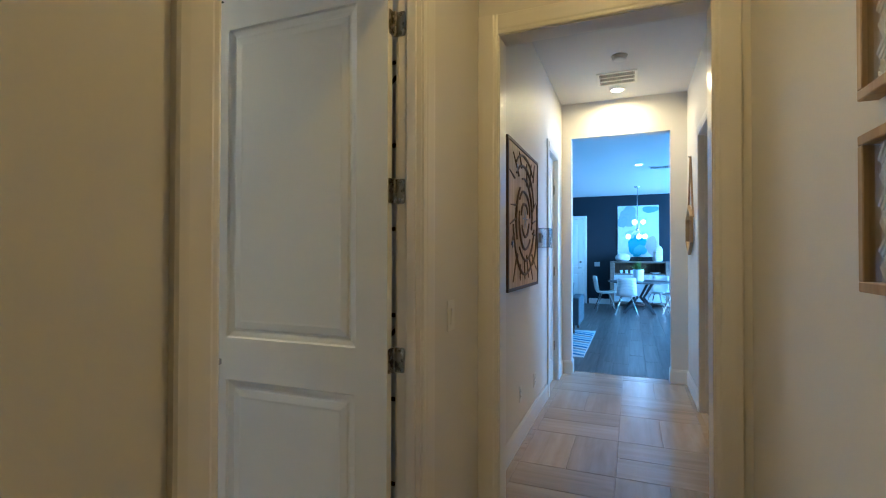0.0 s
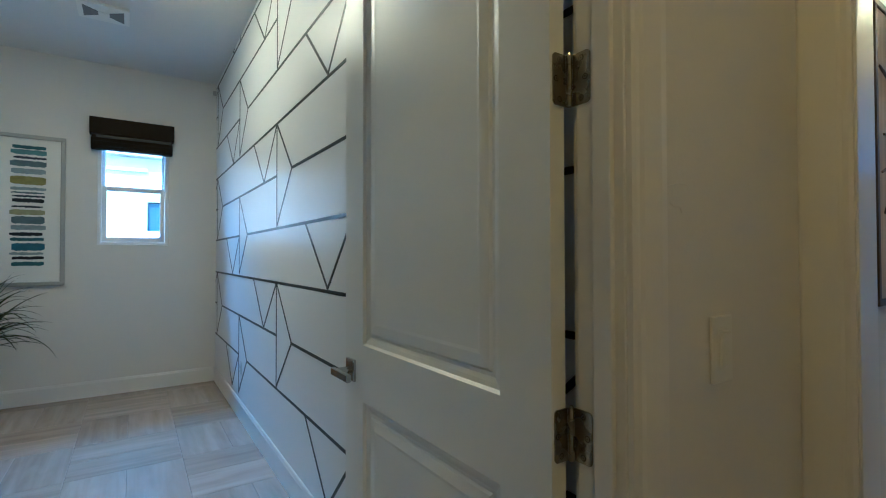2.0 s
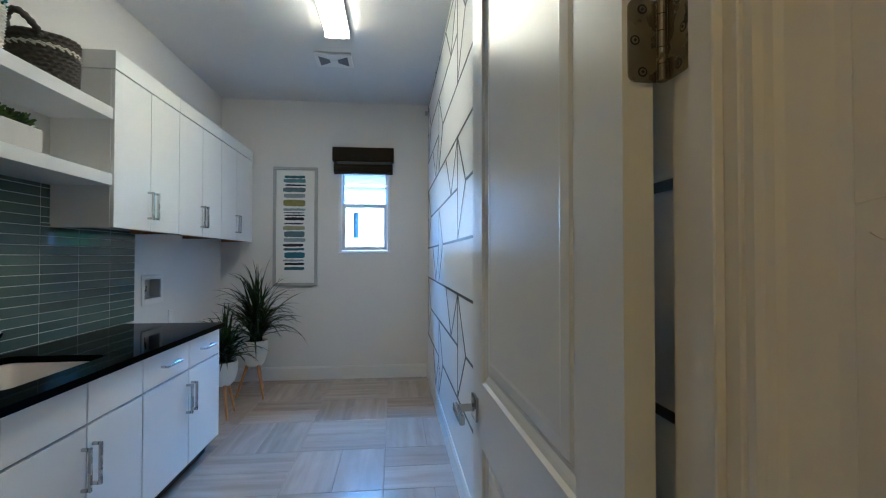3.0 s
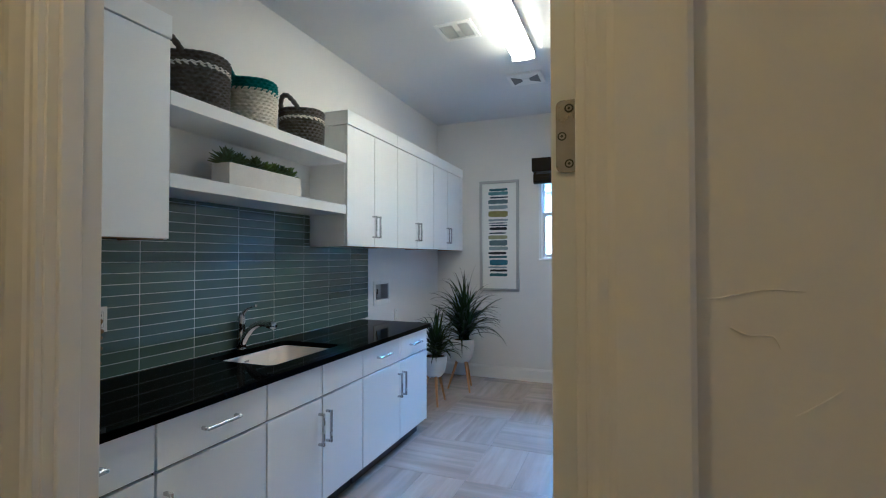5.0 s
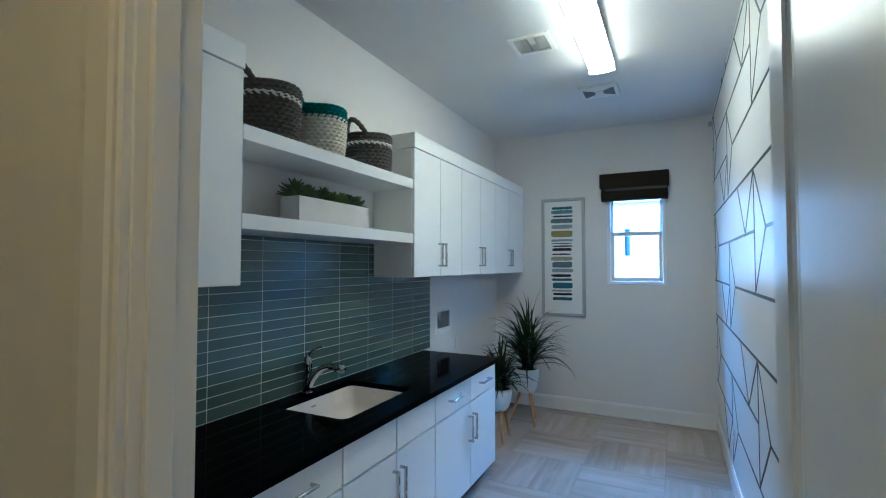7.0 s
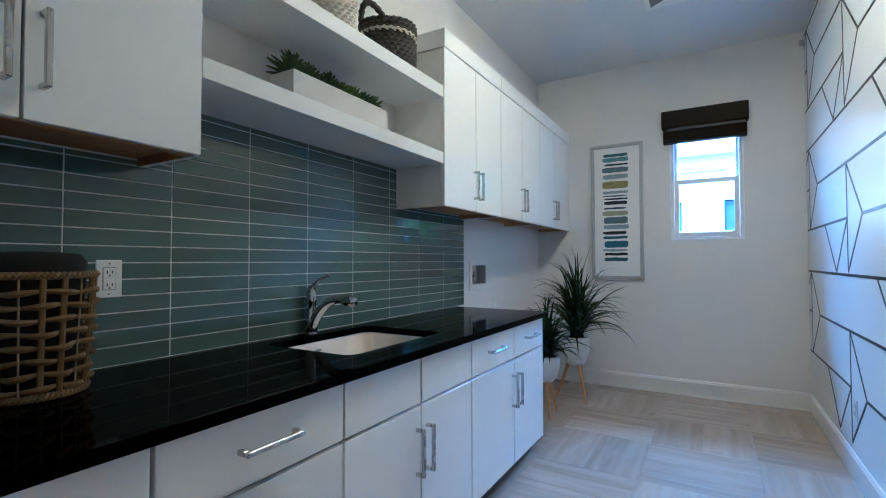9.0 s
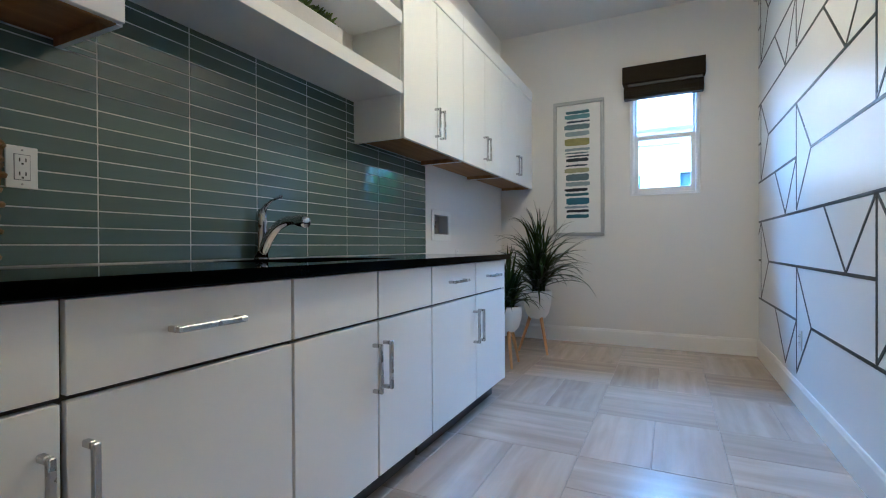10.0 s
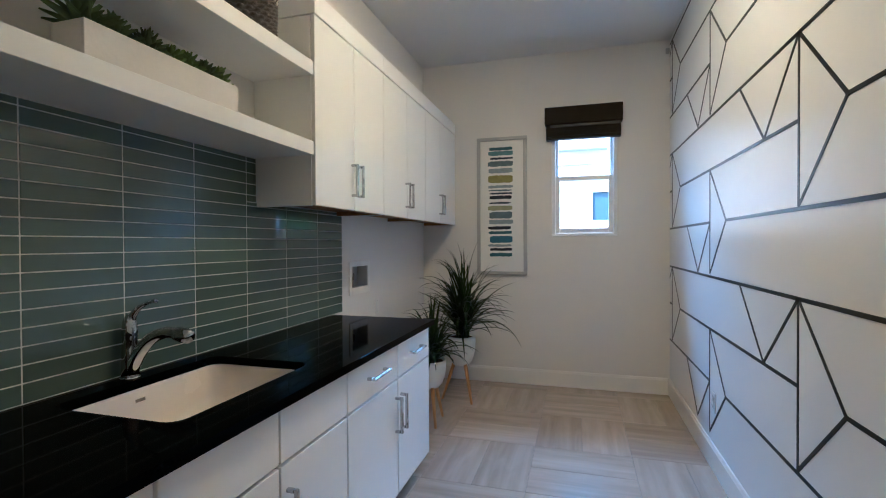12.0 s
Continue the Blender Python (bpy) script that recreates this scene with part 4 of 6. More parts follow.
for nm, xa, a in (("lower_pane", WX - 0.054, (y0 + 0.070, y1 - 0.070, z0 + 0.073, zm - 0.020)), ("upper_pane", WX - 0.104, (y0 + 0.056, y1 - 0.056, zm + 0.016, z1 - 0.037))):
    p = part(nm, B(xa, xa + 0.004, *a), M_PANE, win, "clear glass pane")
    p.visible_shadow = False
structure("window_sill", B(WX - 0.012, WX + 0.006, y0 + 0.002, y1 - 0.002, z0 + 0.0005, z0 + 0.010, bevel=0.003), M_VINYL, "narrow white sill under the window", "window sill")

shade = thing("roman_shade", (WX + 0.06, 1.124, 2.32), "dark brown woven wood roman shade pulled up", "window shade")
part("valance", B(WX + 0.002, WX + 0.125, 0.785, 1.464, 2.452, 2.604, bevel=0.004), M_SHADE, shade)
for k, (zz, dep, hgt) in enumerate(((2.335, 0.085, 0.042), (2.362, 0.098, 0.046), (2.392, 0.090, 0.05))):
    part("fold", B(WX + 0.004, WX + dep, 0.795, 1.452, zz - 0.018, zz - 0.018 + hgt, bevel=0.011, segs=3), M_SHADE, shade)
part("fold", B(WX + 0.004, WX + 0.072, 0.797, 1.450, 2.425, 2.451, bevel=0.006), M_SHADE, shade)
part("bottom_bar", B(WX + 0.100, WX + 0.113, 0.835, 1.440, 2.420, 2.444, bevel=0.003), M_RAIL, shade, "slim grey rail under the valance")

# ---- art with brush strokes ----
art = thing("framed_art", (WX + 0.015, 0.367, 1.05), "tall silver-framed print of stacked blue and green brush strokes", "picture")
ay0, ay1, az0, az1, fw = 0.125, 0.612, 1.05, 2.386, 0.034
bm = bmesh.new()
for a in ((ay0, ay1, az0, az0 + fw), (ay0, ay1, az1 - fw, az1), (ay0, ay0 + fw, az0 + fw, az1 - fw), (ay1 - fw, ay1, az0 + fw, az1 - fw)):
    box(bm, WX + 0.001, WX + 0.034, *a, bevel=0.004)
part("picture_frame", bm, M_SILVER, art)
part("paper", B(WX + 0.002, WX + 0.018, ay0 + fw, ay1 - fw, az0 + fw, az1 - fw), M_MAT, art, "white paper")
STROKES = [("teal", 2.275, 0.030), ("aqua", 2.232, 0.042), ("navy", 2.182, 0.018), ("slate", 2.130, 0.05), ("mist", 2.062, 0.044), ("olive", 1.982, 0.072),
           ("mist", 1.908, 0.026), ("slate", 1.872, 0.014), ("navy", 1.842, 0.016), ("ink", 1.804, 0.034), ("navy", 1.750, 0.016), ("sage", 1.700, 0.046),
           ("slate", 1.632, 0.066), ("mist", 1.566, 0.042), ("ink", 1.508, 0.030), ("teal", 1.462, 0.028), ("blue", 1.396, 0.066), ("mist", 1.336, 0.022), ("ink", 1.298, 0.026), ("teal", 1.246, 0.036)]
INKS = {"teal": (0.045, 0.13, 0.16), "aqua": (0.14, 0.27, 0.30), "navy": (0.025, 0.045, 0.075), "slate": (0.13, 0.18, 0.21), "mist": (0.30, 0.36, 0.39),
        "olive": (0.30, 0.28, 0.08), "ink": (0.012, 0.022, 0.035), "sage": (0.37, 0.36, 0.20), "blue": (0.05, 0.15, 0.23)}
inks = {k: mat("watercolour_" + k, v, 0.8, var=0.35, scale=14, stretch=(1, 1, 2), bump_scale=30) for k, v in INKS.items()}
rng = random.Random(5)
for k, zc, hh in STROKES:
    a, b = 0.243 + rng.uniform(-0.012, 0.014), 0.467 + rng.uniform(-0.014, 0.012)
    w = bmesh.new()
    n = 16
    lo, hi = [], []
    for i in range(n + 1):
        y = a + (b - a) * i / n
        e = min(1.0, 0.72 + 2.5 * min(i, n - i) / n)
        lo.append((y, zc - hh / 2 * e + rng.uniform(-0.003, 0.003)))
        hi.append((y, zc + hh / 2 * e + rng.uniform(-0.003, 0.003)))
    f = [w.verts.new((WX + 0.0192, y, z)) for y, z in lo + hi[::-1]]
    bk = [w.verts.new((WX + 0.0175, y, z)) for y, z in lo + hi[::-1]]
    w.faces.new(f)
    for i in range(len(f)):
        w.faces.new((f[i], f[(i + 1) % len(f)], bk[(i + 1) % len(f)], bk[i]))
    part("brush_stroke", w, inks[k], art)

# ---- washer outlet box ----
wb = thing("washer_outlet_box", (-4.1, SY, 1.0), "white recessed washer outlet box in the wall", "outlet box")
bm = bmesh.new()
for x0, x1, a, b in ((-4.262, -4.223, 1.0, 1.234), (-3.972, -3.933, 1.0, 1.234), (-4.223, -3.972, 1.0, 1.049), (-4.223, -3.972, 1.198, 1.234)):
    box(bm, x0, x1, SY + 0.0005, SY + 0.009, a, b, bevel=0.002)
part("flange", bm, M_PLASTIC, wb)
bm = bmesh.new()
box(bm, -4.224, -3.971, SY - 0.085, SY - 0.08, 1.048, 1.199)
box(bm, -4.2235, -4.220, SY - 0.0795, SY - 0.001, 1.05, 1.197)
box(bm, -3.975, -3.9715, SY - 0.0795, SY - 0.001, 1.05, 1.197)
box(bm, -4.22, -3.975, SY - 0.0795, SY - 0.001, 1.0475, 1.0495)
box(bm, -4.22, -3.975, SY - 0.0795, SY - 0.001, 1.1972, 1.199)
part("recess", bm, M_SILVER, wb, "grey plastic recess")
for x in (-4.02, -4.06):
    v = part("valve", cyl(bmesh.new(), (x, SY - 0.045, 1.05), (x, SY - 0.045, 1.12), 0.012, seg=12), M_STEEL, wb)
    part("valve_lever", B(x - 0.008, x + 0.008, SY - 0.03, SY - 0.024, 1.1, 1.15), M_CHROME, v)


def outlet(where, along, out, gfci=False, label="white duplex power outlet on the wall"):
    """A plate with two sockets; along and out are unit vectors."""
    al, ou = Vector(along), Vector(out)
    c = Vector(where)
    o = thing("power_outlet", where, label, "power outlet", "wall outlets")

    def bx(u0, u1, z0, z1, t0, t1, bev=0.0):
        p, q = c + al * u0 + ou * t0 + Vector((0, 0, z0)), c + al * u1 + ou * t1 + Vector((0, 0, z1))
        return B(p.x, q.x, p.y, q.y, p.z, q.z, bevel=bev)
    part("plate", bx(-0.036, 0.036, -0.058, 0.058, 0.0005, 0.006, 0.0015), M_PLASTIC, o)
    part("surround", bx(-0.0185, 0.0185, -0.0355, 0.0355, 0.0058, 0.0064), M_SOFA, o)
    part("insert", bx(-0.017, 0.017, -0.034, 0.034, 0.0066, 0.0085, 0.001), M_PLASTIC, o)
    for s in (-1, 1):
        zc = 0.019 * s
        w = bx(-0.009, -0.006, zc - 0.004, zc + 0.006, 0.0086, 0.0092)
        for a in ((0.005, 0.008, zc - 0.004, zc + 0.006), (-0.0025, 0.0025, zc - 0.012, zc - 0.007)):
            p, q = c + al * a[0] + ou * 0.0086 + Vector((0, 0, a[2])), c + al * a[1] + ou * 0.0092 + Vector((0, 0, a[3]))
            box(w, p.x, q.x, p.y, q.y, p.z, q.z)
        part("socket_slots", w, M_SLOT, o)
    for z in (-0.047, 0.047):
        p, q = c + ou * 0.0055 + Vector((0, 0, z)), c + ou * 0.0068 + Vector((0, 0, z))
        part("screw", cyl(bmesh.new(), p, q, 0.0028, seg=10), M_STEEL, o)
    if gfci:
        part("test_button", bx(-0.010, -0.001, -0.003, 0.003, 0.0086, 0.0096), M_PLASTIC, o)
        part("reset_button", bx(0.001, 0.010, -0.003, 0.003, 0.0086, 0.0096), M_PLASTIC, o)
    return o


outlet((-1.458, SY + 0.0108, 1.178), (1, 0, 0), (0, 1, 0), True, "white safety outlet on the glass tile splashback")
pb = thing("blank_plate", (-4.40, SY, 0.87), "white blank cover plate on the wall", "wall plate")
part("plate", B(-4.436, -4.364, SY + 0.0005, SY + 0.006, 0.812, 0.928, bevel=0.0015), M_PLASTIC, pb)
for z in (0.83, 0.91):
    part("screw", cyl(bmesh.new(), (-4.40, SY + 0.0055, z), (-4.40, SY + 0.0068, z), 0.003, seg=10), M_STEEL, pb)
outlet((-4.149, NY, 0.40), (1, 0, 0), (0, -1, 0))

# ---- crocheted baskets ----


def crochet(name, where, r0, r1, h, rows, cols, bands, handle_mat, label, handle_dir=0.6, loop_size=1.0):
    """A knitted tub: stitches as bumps in the surface; bands are (first row, last row, material, part name)."""
    o = thing(name, where, label, "basket", "crocheted baskets on the shelf")
    x, y, z = where
    seg, sub = cols * 4, 4
    for ra, rb, material, pn in bands:
        bm = bmesh.new()
        prev = None
        for i in range(ra * sub, rb * sub + 1):
            t = i / (rows * sub)
            row = i / sub
            rr = r0 + (r1 - r0) * math.sin(min(1, t * 1.25) * math.pi / 2)
            ring = []
            for k in range(seg):
                a = 2 * math.pi * k / seg
                ph = cols * a + (math.pi if int(row) % 2 else 0)
                amp = 0.0215 * abs(math.sin(math.pi * (row % 1.0))) ** 0.7 * (0.05 + 0.95 * abs(math.sin(ph / 2)))
                sag = 0.004 * math.sin(3 * a + 1.3 * z) * t
                ring.append(bm.verts.new((x + (rr + amp) * math.cos(a), y + (rr + amp) * math.sin(a), z + 0.0015 + h * t + sag)))
            if prev:
                for k in range(seg):
                    bm.faces.new((prev[k], prev[(k + 1) % seg], ring[(k + 1) % seg], ring[k]))
            elif ra == 0:
                bm.faces.new(ring)
            prev = ring
        if rb == rows:
            for dr, dz in ((-0.006, 0.004), (-0.013, -0.002), (-0.014, -0.05), (-0.016, -0.15)):
                ring = [bm.verts.new((x + (r1 + dr) * math.cos(2 * math.pi * k / seg), y + (r1 + dr) * math.sin(2 * math.pi * k / seg), z + h + dz + 0.004 * math.sin(6 * math.pi * k / seg + 1.3 * z))) for k in range(seg)]
                for k in range(seg):
                    bm.faces.new((prev[k], prev[(k + 1) % seg], ring[(k + 1) % seg], ring[k]))
                prev = ring
        part(pn, bm, material, o, smooth=True)
    ca, sa = math.cos(handle_dir), math.sin(handle_dir)
    tx, ty = -sa, ca
    rr = r1 + 0.002
    loop = [(-0.088, -0.030), (-0.082, 0.010), (-0.058, 0.058), (-0.020, 0.082), (0.022, 0.080), (0.060, 0.050), (0.090, 0.006), (0.104, -0.030)]
    pts = arc([(x + (rr - 4.0 * u * u) * ca + u * tx, y + (rr - 4.0 * u * u) * sa + u * ty, z + h + w) for u, w in [(loop_size * u, loop_size * w) for u, w in loop]], 6)
    part("handle", tube(bmesh.new(), pts, [0.0155 + 0.0025 * math.sin(1.57 * i) for i in range(len(pts))], 8), handle_mat, o, smooth=True)
    return o


SHT = 2.2172
crochet("crochet_basket", (-1.835, -0.275, SHT), 0.136, 0.146, 0.268, 13, 28, [(0, 13, M_GREYYARN, "tub")], M_GREYYARN,
        "large grey crocheted basket with a cream stripe", handle_dir=-0.35)
crochet("crochet_basket", (-2.205, -0.270, SHT), 0.120, 0.134, 0.272, 14, 26, [(0, 11, M_WHITEYARN, "tub"), (11, 14, M_TEALYARN, "upper_band")], M_TEALYARN,
        "cream crocheted basket with a teal rim", handle_dir=-0.50, loop_size=0.68)
crochet("crochet_basket", (-2.675, -0.272, SHT), 0.130, 0.136, 0.238, 11, 26, [(0, 11, M_GREYYARN, "tub")], M_GREYYARN,
        "small grey crocheted basket with a cream stripe", handle_dir=-0.30)



def zigzag(ob, x, y, z, r, teeth, amp, material, name):
    """A round of slanted stitches in one yarn, laid over the tub."""
    pts = []
    for i in range(teeth * 4):
        a = 2 * math.pi * i / (teeth * 4)
        w = (0, 1, 0, -1)[i % 4]
        pts.append((x + r * math.cos(a), y + r * math.sin(a), z + amp * w))
    part(name, tube(bmesh.new(), pts, 0.0048, 6, closed=True), material, ob, smooth=True)


tubs = bpy.data.objects
for dz in (0.0, 0.0105):
    zigzag(tubs["crochet_basket"], -1.835, -0.275, SHT + 0.194 + dz, 0.157, 28, 0.0045, M_WHITEYARN, "stripe")
    zigzag(tubs["crochet_basket.002"], -2.675, -0.272, SHT + 0.165 + dz, 0.1475, 26, 0.0045, M_WHITEYARN, "stripe")
zigzag(tubs["crochet_basket.001"], -2.205, -0.270, SHT + 0.209, 0.146, 26, 0.012, M_TEALYARN, "rim_stitch")

# ---- planter with succulents ----
pl = thing("planter", (-2.29, -0.27, 1.8425), "white concrete trough planter with green succulents", "planter")
px0, px1, py0, py1, pz = -2.585, -1.985, -0.335, -0.205, 1.8425
bm = bmesh.new()
for a in ((px0, px1, py0, py0 + 0.012), (px0, px1, py1 - 0.012, py1), (px0, px0 + 0.012, py0 + 0.012, py1 - 0.012), (px1 - 0.012, px1, py0 + 0.012, py1 - 0.012)):
    box(bm, *a, pz, pz + 0.138, bevel=0.0015)
box(bm, px0 + 0.012, px1 - 0.012, py0 + 0.012, py1 - 0.012, pz, pz + 0.012)
part("trough", bm, M_CONCRETE, pl)
part("soil", B(px0 + 0.0125, px1 - 0.0125, py0 + 0.0125, py1 - 0.0125, pz + 0.10, pz + 0.122), M_SOIL, pl, "dark soil")


def leaf_blade(bm, base, heading, lift, length, width, droop, n=6, thick=0.0, fold=0.25):
    """A tapering, arching leaf: a strip with a crease along its middle."""
    p = Vector(base)
    d = Vector((math.cos(heading) * math.cos(lift), math.sin(heading) * math.cos(lift), math.sin(lift)))
    prev = None
    for i in range(n + 1):
        t = i / n
        w = width * (1 - t) ** 0.7 * min(1.0, 0.55 + 2 * t)
        s = d.cross(Vector((0, 0, 1)))
        s = s.normalized() if s.length > 1e-4 else Vector((1, 0, 0))
        up = s.cross(d).normalized()
        row = [bm.verts.new(p - s * w / 2 + up * w * fold), bm.verts.new(p - up * thick), bm.verts.new(p + s * w / 2 + up * w * fold)]
        if prev:
            bm.faces.new((prev[0], prev[1], row[1], row[0]))
            bm.faces.new((prev[1], prev[2], row[2], row[1]))
        prev = row
        p = p + d * (length / n)
        d = (d + Vector((0, 0, -droop / n * (0.4 + 1.2 * t)))).normalized()


rng = random.Random(11)
for k, (sx, rad, ht) in enumerate(((-2.03, 0.075, 0.060), (-2.12, 0.06, 0.048), (-2.235, 0.062, 0.062), (-2.33, 0.05, 0.04), (-2.40, 0.052, 0.035), (-2.475, 0.055, 0.046), (-2.545, 0.052, 0.052))):
    bm = bmesh.new()
    for tier in range(5):
        m_ = 11 - tier
        for i in range(m_):
            a = 2 * math.pi * (i + 0.5 * (tier % 2)) / m_ + rng.uniform(-0.15, 0.15)
            leaf_blade(bm, (sx, -0.268, pz + 0.132 + 0.008 * tier), a, radians(14 + 15 * tier + rng.uniform(-7, 7)), 1.25 * rad * (1.1 - 0.09 * tier) * rng.uniform(0.8, 1.15), 0.040, -0.15, n=4, thick=0.005)
    part("succulent", bm, M_SUCC if k in (3, 4, 6) else M_SUCC2, pl, smooth=True)

# ---- potted grasses on wooden legs ----


def potted_grass(where, rim, pot_h, z_pot, leaves, reach, label, seed, turn, spread):
    """A bowl on three splayed legs with a fountain of long blades."""
    r_ = random.Random(seed)
    x, y = where
    o = thing("potted_plant", (x, y, 0), label, "potted plant", "potted grasses by the cabinet")
    part("pot", lathe(bmesh.new(), [(0.0, 0.0), (rim * 0.55, 0.0), (rim * 0.78, pot_h * 0.16), (rim * 0.95, pot_h * 0.5), (rim, pot_h * 0.85), (rim * 0.985, pot_h), (rim * 0.92, pot_h), (rim * 0.91, pot_h * 0.88), (0, pot_h * 0.88)], (x, y, z_pot), 40), M_POT, o, smooth=True)
    part("soil", lathe(bmesh.new(), [(0.0, 0.0), (rim * 0.905, 0.0), (rim * 0.8, 0.012), (0.0, 0.02)], (x, y, z_pot + pot_h * 0.89), 28), M_SOIL, o)
    for k in range(3):
        a = turn + 2 * math.pi * k / 3
        ca, sa = math.cos(a), math.sin(a)
        part("leg", cyl(bmesh.new(), (x + spread * ca, y + spread * sa, 0.0), (x + rim * 0.50 * ca, y + rim * 0.50 * sa, z_pot + 0.012), 0.0095, 0.016, seg=12), M_LEGWOOD, o)
    bm = bmesh.new()
    stems = [(r_.uniform(0, 6.28), rim * r_.uniform(0.1, 0.5), reach * r_.uniform(0.08, 0.46)) for _ in range(7)]
    for i in range(leaves):
        sa, sr, sh = stems[i % len(stems)]
        u = r_.random()
        a = r_.uniform(0, 2 * math.pi)
        lift = radians(26 + 60 * u + r_.uniform(-6, 6))
        base = (x + sr * math.cos(sa), y + sr * math.sin(sa), z_pot + pot_h * 0.9 + sh * (0.25 + 0.75 * u))
        leaf_blade(bm, base, a, lift, reach * r_.uniform(0.50, 0.80), r_.uniform(0.027, 0.040), r_.uniform(0.9, 2.6), n=12)
    for sa, sr, sh in stems:
        p = Vector((x + sr * math.cos(sa), y + sr * math.sin(sa), z_pot + pot_h * 0.88))
        cyl(bm, p, p + Vector((0, 0, sh + 0.02)), 0.012, 0.008, seg=7)
    part("foliage", bm, M_LEAF, o, "long narrow dark green blades", smooth=True)
    return o


potted_grass((-4.97, 0.100), 0.126, 0.250, 0.305, 150, 0.78, "tall grass plant in a white pot on light wooden legs", 3, 0.78, 0.168)
potted_grass((-4.40, -0.005), 0.125, 0.205, 0.270, 95, 0.52, "small grass plant in a white pot on light wooden legs", 8, 0.60, 0.144)

# ---- wicker basket on the worktop ----
wk = thing("wicker_basket", (-1.224, -0.279, TOP + 0.001), "open-weave brown wicker basket with dark cloth on the worktop", "basket")
wx, wy, wz, wr0, wr1, wh = -1.224, -0.279, TOP + 0.001, 0.108, 0.124, 0.290
for i in range(18):
    a = 2 * math.pi * i / 18
    pts = [(wx + (wr0 + (wr1 - wr0) * t) * math.cos(a), wy + (wr0 + (wr1 - wr0) * t) * math.sin(a), wz + 0.004 + wh * t) for t in (0, 0.25, 0.5, 0.75, 1.0)]
    part("stake", tube(bmesh.new(), pts, 0.0066 if i % 3 else 0.0022, 7), M_WICKER if i % 3 else M_ROPE, wk)
for k in range(8):
    t = (k + 0.8) / 8.9
    rr = wr0 + (wr1 - wr0) * t
    pts = []
    for i in range(110):
        a = 2 * math.pi * i / 110
        w = 0.0098 * math.cos(9 * a + math.pi * k)
        pts.append((wx + (rr + w) * math.cos(a), wy + (rr + w) * math.sin(a), wz + wh * t + 0.003 * math.sin(5 * a + k)))
    part("strand", tube(bmesh.new(), pts, [0.0070 + 0.0016 * math.cos(9 * 2 * math.pi * i / 110 + math.pi * k) for i in range(110)], 6, closed=True), M_WICKER, wk)
for zc, rr in ((wz + 0.008, wr0 + 0.002), (wz + wh + 0.004, wr1 + 0.002)):
    for ph in (0, math.pi):
        pts = [(wx + (rr + 0.005 * math.cos(34 * 2 * math.pi * i / 204 + ph)) * math.cos(2 * math.pi * i / 204), wy + (rr + 0.005 * math.cos(34 * 2 * math.pi * i / 204 + ph)) * math.sin(2 * math.pi * i / 204),
                zc + 0.005 * math.sin(34 * 2 * math.pi * i / 204 + ph)) for i in range(204)]
        part("rim_cord", tube(bmesh.new(), pts, 0.0055, 6, closed=True), M_WICKER, wk)
part("basket_base", lathe(bmesh.new(), [(0, 0), (wr0, 0), (wr0, 0.006), (0, 0.006)], (wx, wy, wz), 32), M_WICKER, wk)
part("cloth", lathe(bmesh.new(), [(0, 0.008), (wr0 - 0.018, 0.008), (wr1 - 0.022, wh * 0.7), (wr1 - 0.018, wh + 0.0), (wr1 - 0.016, wh + 0.035), (wr1 - 0.030, wh + 0.056), (wr1 - 0.08, wh + 0.062), (0, wh + 0.058)], (wx, wy, wz), 32), M_LINER, wk, "dark folded cloth", smooth=True)

# ---- entry and hall ----


def switch(where, along, out, label="white rocker light switch on the wall"):
    al, ou, c = Vector(along), Vector(out), Vector(where)
    o = thing("light_switch", where, label, "light switch", "wall switches")

    def bx(u0, u1, z0, z1, t0, t1, bev=0.0):
        p, q = c + al * u0 + ou * t0 + Vector((0, 0, z0)), c + al * u1 + ou * t1 + Vector((0, 0, z1))
        return B(p.x, q.x, p.y, q.y, p.z, q.z, bevel=bev)
    part("plate", bx(-0.037, 0.037, -0.062, 0.062, 0.0005, 0.007, 0.002), M_PLASTIC, o)
    part("rocker_frame", bx(-0.019, 0.019, -0.036, 0.036, 0.0072, 0.009, 0.001), M_PLASTIC, o)
    r = bx(-0.0155, 0.0155, -0.032, 0.032, 0.0085, 0.0135, 0.001)
    bmesh.ops.rotate(r, verts=r.verts, cent=c, matrix=Matrix.Rotation(radians(3), 3, al))
    part("rocker", r, M_PLASTIC, o)
    return o


switch((XE, 2.045, 1.132), (0, 1, 0), (1, 0, 0))
outlet((HW, 3.66, 0.36), (0, 1, 0), (1, 0, 0))
outlet((HW, 4.20, 0.33), (0, 1, 0), (1, 0, 0))


M_TAUPE = plain("taupe_backing", (0.40, 0.33, 0.25), 0.8)
M_STRAW = plain("pale_straw_strip", (0.76, 0.69, 0.57), 0.7)


